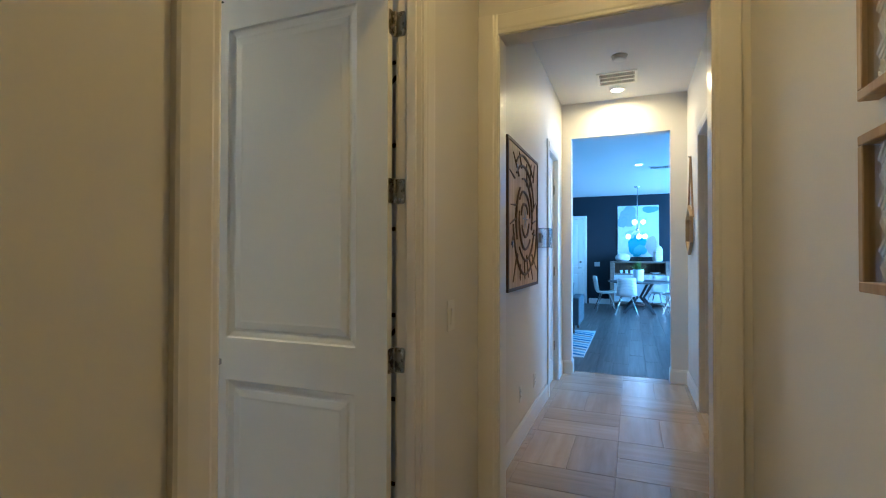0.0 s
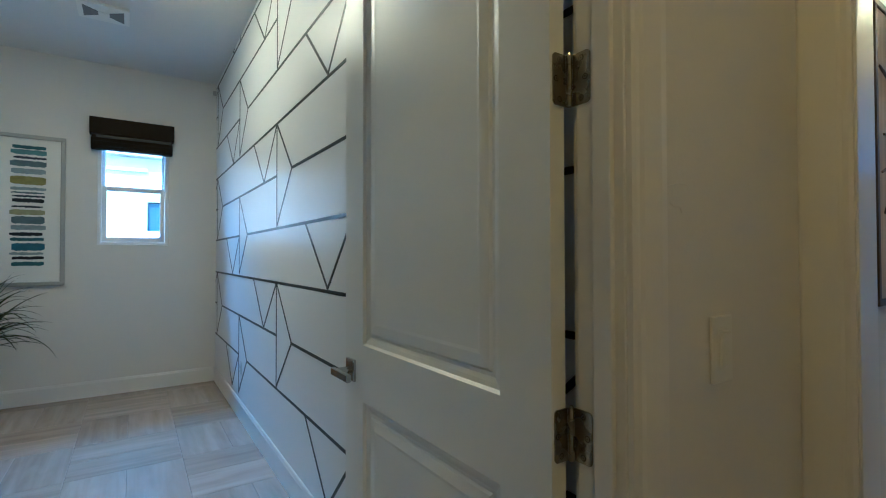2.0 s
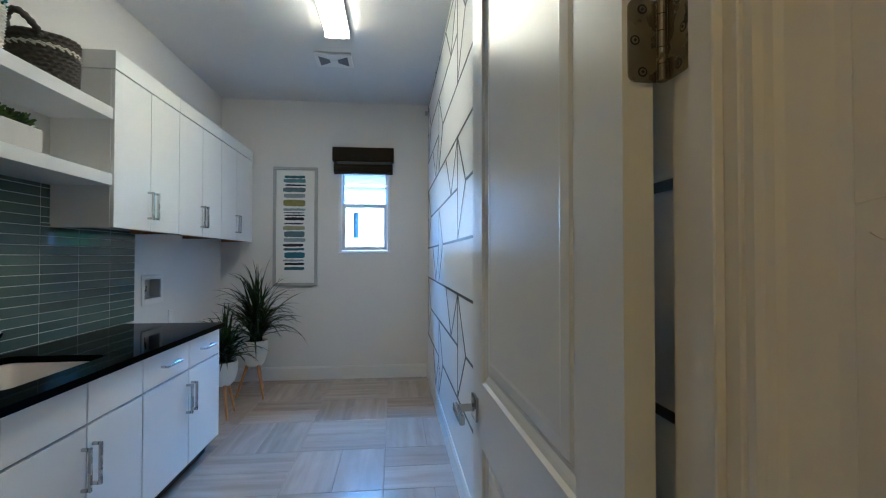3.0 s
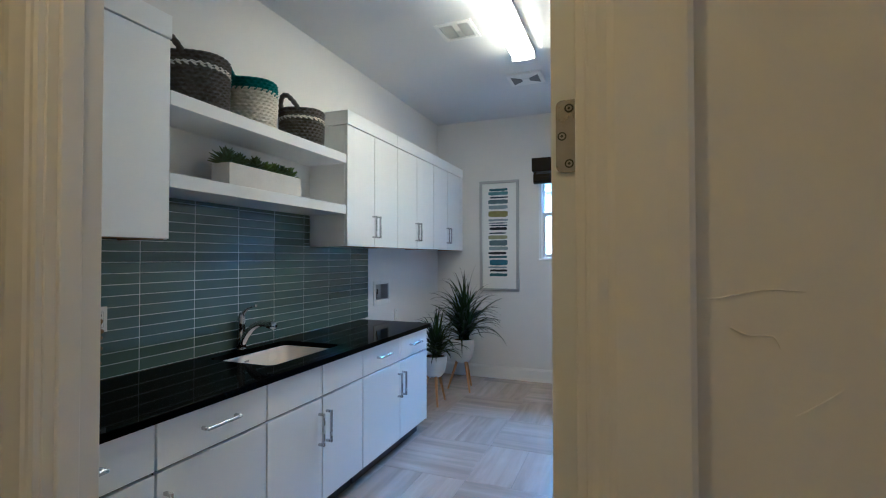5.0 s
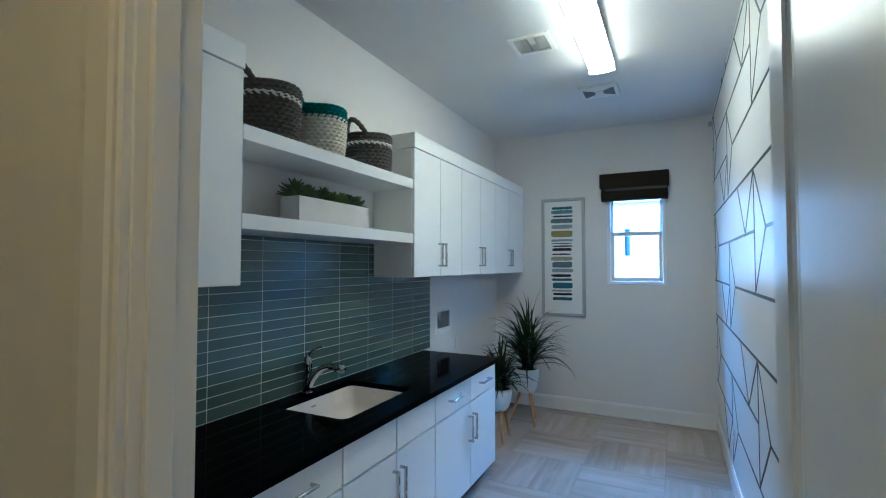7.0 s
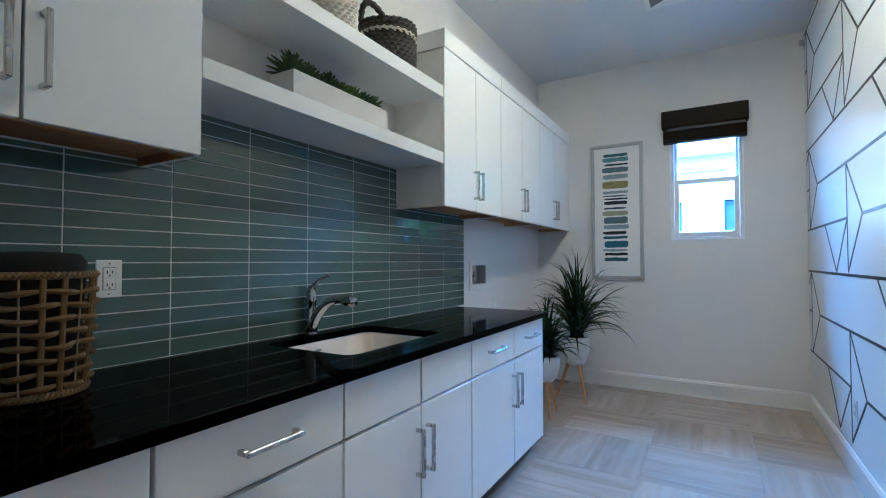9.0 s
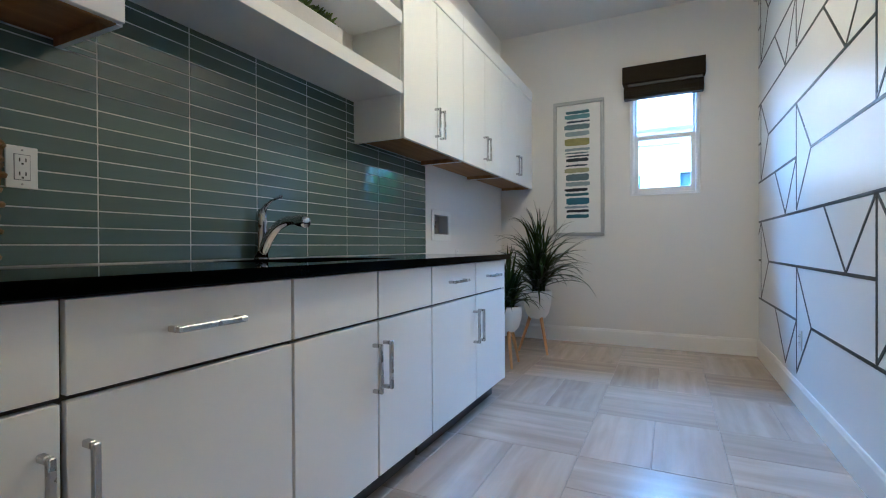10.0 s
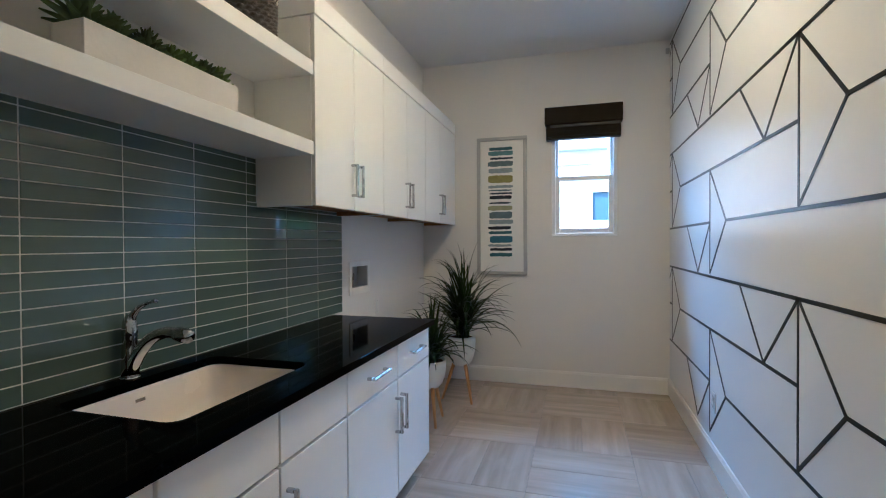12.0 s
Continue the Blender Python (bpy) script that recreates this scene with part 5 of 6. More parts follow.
def shadow_box(yc, zc, w, h):
    """A framed panel of woven grass strips on the east wall."""
    x = VE
    o = thing("woven_wall_art", (x - 0.02, yc, zc - h / 2), "oak-framed panel of woven pale strips behind glass", "picture", "framed panels in the entry")
    t = 0.02
    bm = bmesh.new()
    for a in ((yc - w / 2, yc + w / 2, zc - h / 2, zc - h / 2 + t), (yc - w / 2, yc + w / 2, zc + h / 2 - t, zc + h / 2), (yc - w / 2, yc - w / 2 + t, zc - h / 2 + t, zc + h / 2 - t), (yc + w / 2 - t, yc + w / 2, zc - h / 2 + t, zc + h / 2 - t)):
        box(bm, x - 0.036, x - 0.001, *a, bevel=0.002)
    part("picture_frame", bm, M_OAK, o)
    part("backing", B(x - 0.008, x - 0.002, yc - w / 2 + t, yc + w / 2 - t, zc - h / 2 + t, zc + h / 2 - t), M_TAUPE, o)
    r_ = random.Random(int(zc * 100))
    s = 0.043
    for i in range(int((w - 2 * t) / s)):
        for k in range(int((h - 2 * t) / s)):
            y, z = yc - w / 2 + t + s * (i + 0.5), zc - h / 2 + t + s * (k + 0.5)
            a = radians(45 if (i + k) % 2 else -45) + r_.uniform(-0.25, 0.25)
            for j in (-1, 0, 1):
                q = B(x - 0.012 - 0.001 * j, x - 0.0085, y - 0.021, y + 0.021, z - 0.0036 + 0.0115 * j, z + 0.0036 + 0.0115 * j)
                bmesh.ops.rotate(q, verts=q.verts, cent=(x, y, z), matrix=Matrix.Rotation(a, 3, "X"))
                part("strip", q, M_STRAW, o)
    g = part("glass_pane", B(x - 0.026, x - 0.023, yc - w / 2 + t, yc + w / 2 - t, zc - h / 2 + t, zc + h / 2 - t), M_PANE, o)
    g.visible_shadow = False
    return o


shadow_box(1.255, 1.459, 0.30, 0.30)
shadow_box(1.255, 1.826, 0.30, 0.30)

# carved wall panel
cp = thing("carved_wall_panel", (HW + 0.03, 3.555, 1.14), "square carved wood wall panel of concentric rings in a walnut frame", "wall art")
cy, cz, cw = 3.56, 1.635, 0.98
bm = bmesh.new()
for a in ((cy - cw / 2, cy + cw / 2, cz - cw / 2, cz - cw / 2 + 0.022), (cy - cw / 2, cy + cw / 2, cz + cw / 2 - 0.022, cz + cw / 2), (cy - cw / 2, cy - cw / 2 + 0.022, cz - cw / 2 + 0.022, cz + cw / 2 - 0.022), (cy + cw / 2 - 0.022, cy + cw / 2, cz - cw / 2 + 0.022, cz + cw / 2 - 0.022)):
    box(bm, HW + 0.001, HW + 0.062, *a, bevel=0.002)
part("picture_frame", bm, M_WALNUT, cp)
part("panel", B(HW + 0.002, HW + 0.056, cy - cw / 2 + 0.0225, cy + cw / 2 - 0.0225, cz - cw / 2 + 0.0225, cz + cw / 2 - 0.0225), M_CARVED, cp, "pale planed wood panel")
rng = random.Random(4)
for r0, a0, sweep, grow in ((0.10, 0.4, 2.6, 0.02), (0.11, 3.6, 2.5, 0.03), (0.165, 0.1, 2.4, 0.04), (0.18, 2.9, 2.7, 0.05), (0.235, -0.3, 2.2, 0.05), (0.25, 2.2, 1.5, 0.04), (0.27, 4.0, 2.1, 0.06), (0.335, 0.3, 2.0, 0.05), (0.36, 3.3, 2.2, 0.05), (0.43, 0.9, 1.3, 0.02), (0.43, 5.4, 1.2, 0.02)):
    pts = []
    for i in range(25):
        t = i / 24
        r = r0 + grow * t + 0.004 * math.sin(9 * t + a0)
        pts.append((HW + 0.058, cy + r * math.cos(a0 + sweep * t), cz + r * math.sin(a0 + sweep * t)))
    part("carved_arc", tube(bmesh.new(), pts, [0.0115 - 0.005 * abs(2 * i / 24 - 1) for i in range(25)], 6), M_RINGS, cp)
for k in range(18):
    a = 2 * math.pi * k / 18 + rng.uniform(-0.12, 0.12)
    r1 = rng.uniform(0.40, 0.455) / max(abs(math.cos(a + 0.1)), abs(math.sin(a + 0.1)))
    r0 = r1 * rng.uniform(0.55, 0.8)
    part("spoke", tube(bmesh.new(), [(HW + 0.0575, cy + r0 * math.cos(a), cz + r0 * math.sin(a)), (HW + 0.0575, cy + r1 * math.cos(a + 0.1), cz + r1 * math.sin(a + 0.1))], [0.0085, 0.004], 6), M_RINGS, cp)
for k in range(6):
    a = 2 * math.pi * k / 6
    part("mirror_chip", tube(bmesh.new(), [(HW + 0.060, cy + 0.012 * math.cos(a), cz + 0.012 * math.sin(a)), (HW + 0.060, cy + 0.085 * math.cos(a), cz + 0.075 * math.sin(a))], [0.007, 0.003], 6), M_MIRROR, cp, "small mirrored sliver")
for a, r in ((2.2, 0.40), (3.6, 0.42), (4.0, 0.36)):
    part("mirror_chip", B(HW + 0.0562, HW + 0.062, cy + r * math.cos(a) - 0.012, cy + r * math.cos(a) + 0.012, cz + r * math.sin(a) - 0.025, cz + r * math.sin(a) + 0.025), M_MIRROR, cp, "small mirrored sliver")

# thermostat in a clear cover
th = thing("thermostat", (HW + 0.04, 4.45, 1.44), "white thermostat inside a clear acrylic wall cover", "thermostat")
part("body", B(HW + 0.001, HW + 0.025, 4.40, 4.50, 1.49, 1.57, bevel=0.004), M_PLASTIC, th)
part("screen", B(HW + 0.0252, HW + 0.0265, 4.425, 4.475, 1.525, 1.56), M_SOFA, th, "grey display")
cov = bmesh.new()
for a in ((HW + 0.094, HW + 0.098, 4.36, 4.55, 1.445, 1.615), (HW + 0.001, HW + 0.0935, 4.36, 4.364, 1.445, 1.615), (HW + 0.001, HW + 0.0935, 4.546, 4.55, 1.445, 1.615), (HW + 0.001, HW + 0.0935, 4.3645, 4.5455, 1.611, 1.615), (HW + 0.001, HW + 0.0935, 4.3645, 4.5455, 1.445, 1.449)):
    box(cov, *a, bevel=0.001)
part("cover", cov, M_ACRYL, th, "clear acrylic cover")

# hexagonal mirror on a strap
mi = thing("hanging_mirror", (HE - 0.02, 5.50, 1.40), "hexagonal mirror in a wooden frame hung from a strap", "mirror")
hx = [(5.50 + 0.235 * math.sin(radians(60 * k)), 1.63 + 0.235 * math.cos(radians(60 * k))) for k in range(6)]
for k in range(6):
    (ya, za), (yb, zb) = hx[k], hx[(k + 1) % 6]
    part("frame_side", tube(bmesh.new(), [(HE - 0.024, ya, za), (HE - 0.024, yb, zb)], 0.019, 4), M_OAK, mi)
bm = bmesh.new()
f = [bm.verts.new((HE - 0.016, y, z)) for y, z in hx]
b_ = [bm.verts.new((HE - 0.006, y, z)) for y, z in hx]
bm.faces.new(f)
bm.faces.new(b_)
for k in range(6):
    bm.faces.new((f[k], f[(k + 1) % 6], b_[(k + 1) % 6], b_[k]))
part("mirror_glass", bm, M_MIRROR, mi)
for k in (1, 5):
    part("strap", tube(bmesh.new(), [(HE - 0.012, hx[k][0], hx[k][1]), (HE - 0.010, 5.50, 2.36)], 0.009, 6), M_ROPE, mi, "tan hanging strap")
part("hook", cyl(bmesh.new(), (HE - 0.001, 5.50, 2.365), (HE - 0.03, 5.50, 2.365), 0.008, seg=12), M_STEEL, mi)


def downlight(x, y, z, label):
    o = thing("downlight", (x, y, z - 0.01), label, "ceiling light", "recessed downlights")
    part("trim_ring", lathe(bmesh.new(), [(0.060, -0.0005), (0.085, -0.0005), (0.083, -0.006), (0.064, -0.010), (0.060, -0.006), (0.060, -0.0005)], (x, y, z), 36, caps=False), M_PLASTIC, o)
    part("lens", lathe(bmesh.new(), [(0.0, -0.003), (0.0595, -0.003), (0.0595, -0.001), (0.0, -0.001)], (x, y, z), 32), M_LENS, o, "glowing lens")


downlight(0.006, 5.55, CEIL, "lit recessed downlight in the hall ceiling")
downlight(0.02, 1.30, CEIL, "lit recessed downlight in the entry ceiling")
downlight(0.27, 9.55, GC, "lit recessed downlight in the great room ceiling")


def ceiling_grille(name, x0, x1, y0, y1, z, rows, label):
    o = thing(name, ((x0 + x1) / 2, (y0 + y1) / 2, z - 0.01), label, "vent")
    t = 0.026
    bm = bmesh.new()
    for a in ((x0, x1, y0, y0 + t), (x0, x1, y1 - t, y1), (x0, x0 + t, y0 + t, y1 - t), (x1 - t, x1, y0 + t, y1 - t)):
        box(bm, *a, z - 0.010, z - 0.0005, bevel=0.002)
    part("grille_frame", bm, M_PLASTIC, o)
    part("backing", B(x0 + t, x1 - t, y0 + t, y1 - t, z - 0.003, z - 0.0008), M_CABIN, o, "dark grey opening")
    step = (y1 - y0 - 2 * t) / rows
    for k in range(1, rows):
        part("bar", B(x0 + t, x1 - t, y0 + t + k * step - 0.006, y0 + t + k * step + 0.006, z - 0.011, z - 0.004), M_PLASTIC, o)
    n = int((x1 - x0 - 2 * t) / 0.016)
    for k in range(rows):
        bm = bmesh.new()
        for i in range(n):
            x = x0 + t + (i + 0.5) * (x1 - x0 - 2 * t) / n
            box(bm, x - 0.0015, x + 0.0015, y0 + t + k * step + 0.007, y0 + t + (k + 1) * step - 0.007, z - 0.0095, z - 0.0035)
        part("fin_row", bm, M_SILVER, o)
    return o


ceiling_grille("hall_vent", -0.175, 0.20, 5.02, 5.37, CEIL, 3, "white ceiling register with three rows of fins")
rg = thing("return_grille", (0.05, 3.70, CEIL - 0.01), "large white return air grille in the hall ceiling", "vent")
bm = bmesh.new()
for a in ((-0.38, 0.47, 3.40, 3.43), (-0.38, 0.47, 4.01, 4.04), (-0.38, -0.35, 3.43, 4.01), (0.44, 0.47, 3.43, 4.01)):
    box(bm, *a, CEIL - 0.012, CEIL - 0.0005, bevel=0.003)
part("grille_frame", bm, M_PLASTIC, rg)
part("backing", B(-0.35, 0.44, 3.43, 4.01, CEIL - 0.003, CEIL - 0.0008), M_SILVER, rg, "grey filter behind the bars")
for k in range(1, 7):
    x = -0.35 + 0.79 * k / 7
    part("bar", B(x - 0.006, x + 0.006, 3.43, 4.01, CEIL - 0.011, CEIL - 0.004), M_PLASTIC, rg)
for k in range(24):
    y = 3.435 + 0.0238 * k
    part("blade", B(-0.35, 0.44, y, y + 0.003, CEIL - 0.0095, CEIL - 0.0045), M_PLASTIC, rg)
sd = thing("smoke_detector", (0.047, 4.66, CEIL - 0.035), "white round smoke detector on the hall ceiling", "smoke detector")
part("base_plate", lathe(bmesh.new(), [(0, -0.0005), (0.07, -0.0005), (0.07, -0.012), (0, -0.012)], (0.047, 4.66, CEIL), 32), M_PLASTIC, sd)
part("cap", lathe(bmesh.new(), [(0.062, -0.0125), (0.058, -0.032), (0.045, -0.040), (0, -0.040)], (0.047, 4.66, CEIL), 32), M_PLASTIC, sd)

# hairline ridges in the paint beside the laundry door
for pts in (((1.857, 1.422), (1.875, 1.422), (1.885, 1.425), (1.911, 1.430), (1.939, 1.429)), ((1.883, 1.396), (1.896, 1.390), (1.914, 1.390), (1.920, 1.380)), ((1.930, 1.323), (1.944, 1.333), (1.963, 1.348))):
    part("paint_ridge", tube(bmesh.new(), arc([(XE + 0.0002, y, z) for y, z in pts], 6), 0.0007, 5), M_WALL, wall_a)

# ---- great room ----
fl = bpy.data.objects["floor_great_room"]
plank_cache = {}
rng = random.Random(9)
for i in range(16):
    x0 = -1.70 + 0.19 * i
    y = O2 + 0.14 + 0.0 - rng.uniform(0, 1.0)
    while y < GN - 0.02:
        y2 = y + 1.22
        a, b = max(y, O2 + 0.141), min(y2, GN - 0.002)
        if b - a > 0.03:
            key = round(b - a, 3)
            if key not in plank_cache:
                plank_cache[key] = finish(box(bmesh.new(), -0.0938, 0.0938, -key / 2 + 0.001, key / 2 - 0.001, -0.008, 0.0, bevel=0.0015), "plank", M_PLANK)
            ob = new("plank", plank_cache[key])
            ob.parent = fl
            ob.location = Vector((x0, (a + b) / 2, 0.0)) - ORIGIN["floor_great_room"]
        y = y2

gdoor = thing("door_great_room", (-1.55, GN, 0), "white panelled door in the navy wall", "door", kind="structure")
gl = panelled_leaf(gdoor, Matrix.Translation((-1.15, GN - 0.040, 0.005)), 0.86, 2.40, 0.035, [(0.235, 0.862), (1.03, 2.285)])
part("handle", B(-1.29, -1.19, GN - 0.09, GN - 0.075, 1.0, 1.02, bevel=0.003), M_HINGE, gl, "dark lever handle")
part("deadbolt", cyl(bmesh.new(), (-1.22, GN - 0.041, 1.18), (-1.22, GN - 0.065, 1.18), 0.03, seg=16), M_HINGE, gl)
part("side_casing", moulded(bmesh.new(), (-1.148, GN, 0), (-1.148, GN, 2.5), (0, -1, 0), (1, 0, 0), 0.10, 0.045), M_TRIM, gdoor)
part("side_casing", moulded(bmesh.new(), (-2.012, GN, 0), (-2.012, GN, 2.5), (0, -1, 0), (-1, 0, 0), 0.10, 0.045), M_TRIM, gdoor)
part("head_casing", moulded(bmesh.new(), (-2.01, GN, 2.41), (-1.15, GN, 2.41), (0, -1, 0), (0, 0, 1), 0.09, 0.044), M_TRIM, gdoor)
switch((-0.77, GN, 1.12), (1, 0, 0), (0, -1, 0), "white double light switch on the navy wall").scale = (2.0, 1, 1)

pa = thing("painting", (0.30, GN - 0.02, 1.33), "large abstract painting in pale and deep blues on the navy wall", "picture")
part("canvas", B(-0.222, 0.826, GN - 0.04, GN - 0.001, 1.33, 2.745, bevel=0.003), plain("canvas_pale", (0.62, 0.66, 0.67), 0.7), pa)
BLOBS = [((0.05, 2.45), 0.24, 0.26, (0.33, 0.40, 0.45)), ((-0.10, 2.30), 0.13, 0.16, (0.30, 0.38, 0.44)), ((0.28, 1.66), 0.24, 0.30, (0.15, 0.34, 0.42)), ((0.36, 1.52), 0.15, 0.15, (0.24, 0.46, 0.53)),
         ((0.62, 2.63), 0.19, 0.10, (0.22, 0.34, 0.42)), ((0.66, 1.62), 0.16, 0.26, (0.42, 0.40, 0.42)), ((0.10, 1.95), 0.14, 0.1, (0.46, 0.52, 0.54))]
for k, ((bx, bz), rx, rz, col) in enumerate(BLOBS):
    bm = bmesh.new()
    n = 30
    r_ = random.Random(k)
    w1, w2, w3 = (r_.uniform(0, 6) for _ in range(3))
    pts = []
    for i in range(n):
        a = 2 * math.pi * i / n
        s = 1 + 0.13 * math.sin(2 * a + w1) + 0.09 * math.sin(3 * a + w2) + 0.04 * math.sin(7 * a + w3)
        pts.append((min(max(bx + rx * s * math.cos(a), -0.218), 0.822), min(max(bz + rz * s * math.sin(a), 1.335), 2.74)))
    f = [bm.verts.new((x, GN - 0.0412 - 0.0006 * k, z)) for x, z in pts]
    q = [bm.verts.new((x, GN - 0.0395, z)) for x, z in pts]
    bm.faces.new(f)
    for i in range(n):
        bm.faces.new((f[i], f[(i + 1) % n], q[(i + 1) % n], q[i]))
    part("paint_patch", bm, plain("paint_patch_%s" % "abcdefg"[k], col, 0.6), pa)

sbo = thing("sideboard", (0.32, 13.85, 0), "grey-washed wood sideboard with an open top shelf and drawers", "sideboard")
sx0, sx1, sy0, sy1 = -0.40, 1.06, 13.62, 14.10
part("top", B(sx0, sx1, sy0, sy1, 1.17, 1.21, bevel=0.004), M_SIDEB, sbo)
part("side", B(sx0, sx0 + 0.1, sy0, sy1, 0.0, 1.169, bevel=0.003), M_SIDEB, sbo)
part("side", B(sx1 - 0.1, sx1, sy0, sy1, 0.0, 1.169, bevel=0.003), M_SIDEB, sbo)
part("back_panel", B(sx0 + 0.101, sx1 - 0.101, sy1 - 0.02, sy1, 0.1, 1.168), M_WALNUT, sbo)
part("shelf", B(sx0 + 0.101, sx1 - 0.101, sy0 + 0.01, sy1 - 0.021, 0.86, 0.885), M_SIDEB, sbo)
part("bottom", B(sx0 + 0.101, sx1 - 0.101, sy0 + 0.01, sy1 - 0.021, 0.1, 0.13), M_SIDEB, sbo)
for k in range(3):
    a = sx0 + 0.104 + 0.418 * k
    d = part("cabinet_door", B(a, a + 0.414, sy0, sy0 + 0.02, 0.14, 0.855, bevel=0.004), M_SOFA2, sbo, "pale inlaid door")
    part("knob", cyl(bmesh.new(), (a + 0.05, sy0, 0.6), (a + 0.05, sy0 - 0.025, 0.6), 0.012, seg=10), M_STEEL, d)
for k in range(3):
    single("drinking_glass", lathe(bmesh.new(), [(0.03, 0), (0.038, 0.09), (0.035, 0.09), (0.028, 0.006), (0, 0.006)], (-0.12 + 0.13 * k, 13.75, 0.8855), 18), M_VINYL, "white cup on the sideboard shelf", "cup", group="cups on the sideboard")
single("dish", lathe(bmesh.new(), [(0.05, 0), (0.13, 0.03), (0.125, 0.034), (0.04, 0.008), (0, 0.008)], (0.72, 13.78, 0.8855), 24), M_VINYL, "white shallow dish on the sideboard shelf", "dish")
single("pebble_vase", lathe(bmesh.new(), [(0.08, 0), (0.17, 0.03), (0.195, 0.09), (0.17, 0.16), (0.10, 0.21), (0.05, 0.222), (0.04, 0.20), (0, 0.19)], (-0.085, 13.84, 1.2105), 30), M_CHAIR, "low rounded white vase on the sideboard", "vase", smooth=True)
tv = thing("bottle_vase", (0.78, 13.84, 1.2105), "tall ribbed pale grey bottle vase on the sideboard", "vase")
part("body", lathe(bmesh.new(), [(0.09, 0), (0.115, 0.02)] + [(0.118 + (0.006 if i % 2 else 0), 0.04 + 0.03 * i) for i in range(10)] + [(0.09, 0.38), (0.045, 0.42)], (0.78, 13.84, 1.2105), 28), M_CONCRETE, tv)
part("neck", lathe(bmesh.new(), [(0.04, 0.421), (0.03, 0.50), (0.036, 0.56), (0.028, 0.56), (0.02, 0.43)], (0.78, 13.84, 1.2105), 24), M_CONCRETE, tv)

TX, TY = 0.30, 12.45
tb = thing("round_table", (TX, TY, 0), "round dark wood dining table on crossed angled legs", "dining table")
part("tabletop", lathe(bmesh.new(), [(0, 0.715), (0.66, 0.715), (0.70, 0.73), (0.70, 0.748), (0.69, 0.755), (0, 0.755)], (TX, TY, 0), 56), M_TABLE, tb)
for k in range(4):
    a = radians(45 + 90 * k)
    c_, s_ = math.cos(a), math.sin(a)
    part("leg", tube(bmesh.new(), [(TX + 0.46 * c_, TY + 0.46 * s_, 0.0), (TX + 0.10 * c_ - 0.05 * s_, TY + 0.10 * s_ + 0.05 * c_, 0.36), (TX + 0.36 * c_ - 0.05 * s_, TY + 0.36 * s_ + 0.05 * c_, 0.714)], 0.042, 4), M_TABLE, tb)
tp = thing("table_plant", (0.29, 12.35, 0.7555), "white cylinder pot with a small green plant on the table", "potted plant")
part("pot", lathe(bmesh.new(), [(0.10, 0), (0.115, 0.02), (0.12, 0.28), (0.11, 0.28), (0.105, 0.25), (0, 0.25)], (0.29, 12.35, 0.7555), 30), M_VINYL, tp)
bm = bmesh.new()
rng = random.Random(2)
for i in range(70):
    leaf_blade(bm, (0.29 + rng.uniform(-0.06, 0.06), 12.35 + rng.uniform(-0.06, 0.06), 1.005), rng.uniform(0, 6.28), radians(rng.uniform(35, 85)), rng.uniform(0.14, 0.30), 0.02, 0.8, n=5)
part("leaves", bm, M_SUCC, tp, smooth=True)


def dining_chair():
    """Seat shell facing +y, at the origin."""
    o = thing("dining_chair", (0, 0, 0), "white quilted shell dining chair on slim metal legs", "chair", "chairs round the table")
    bm = bmesh.new()
    prof = [(0.24, 0.47), (0.10, 0.445), (-0.08, 0.435), (-0.19, 0.455), (-0.235, 0.53), (-0.255, 0.65), (-0.275, 0.78), (-0.285, 0.855)]
    rows = []
    for off in (0.0, 0.028):
        for i, (y, z) in enumerate(prof):
            w = 0.225 - 0.03 * max(0, i - 3) / 4
            ny, nz = ((0, -1) if i < 3 else (-1, -0.4) if i < 5 else (-1, 0))
            rows.append([bm.verts.new((u * w, y + ny * off + 0.05 * u * u * (1 if i > 3 else 0), z + nz * off + 0.03 * u * u * (1 if i < 4 else 0))) for u in (-1, -0.6, -0.2, 0.2, 0.6, 1)])
    n = len(prof)
    for b0 in (0, n):
        for i in range(b0, b0 + n - 1):
            for k in range(5):
                bm.faces.new((rows[i][k], rows[i][k + 1], rows[i + 1][k + 1], rows[i + 1][k]))
    for i in range(n - 1):
        for k in (0, 5):
            bm.faces.new((rows[i][k], rows[i + 1][k], rows[n + i + 1][k], rows[n + i][k]))
    for i in (0, n - 1):
        for k in range(5):
            bm.faces.new((rows[i][k], rows[i][k + 1], rows[n + i][k + 1], rows[n + i][k]))
    part("seat_shell", bm, M_CHAIR, o, smooth=True)
    for k in range(4):
        z = 0.56 + 0.07 * k
        part("seam", tube(bmesh.new(), [(-0.19, -0.268 - 0.012 * k, z), (0.0, -0.272 - 0.012 * k, z + 0.05), (0.19, -0.268 - 0.012 * k, z)], 0.004, 5), M_SOFA2, o)
    for sx in (-1, 1):
        for sy in (-1, 1):
            part("leg", cyl(bmesh.new(), (sx * 0.25, sy * 0.23 - 0.02, 0.0), (sx * 0.10, sy * 0.09 - 0.02, 0.425), 0.011, 0.014, seg=10), M_STEEL, o)
    return o


ch = dining_chair()
ch.matrix_basis = pose(0.02, 11.93, 0, 0, 0, 3)
copy_thing(ch, pose(-0.46, 12.62, 0, 0, 0, -80))
copy_thing(ch, pose(1.07, 12.28, 0, 0, 0, 72))
copy_thing(ch, pose(0.72, 13.12, 0, 0, 0, 155))

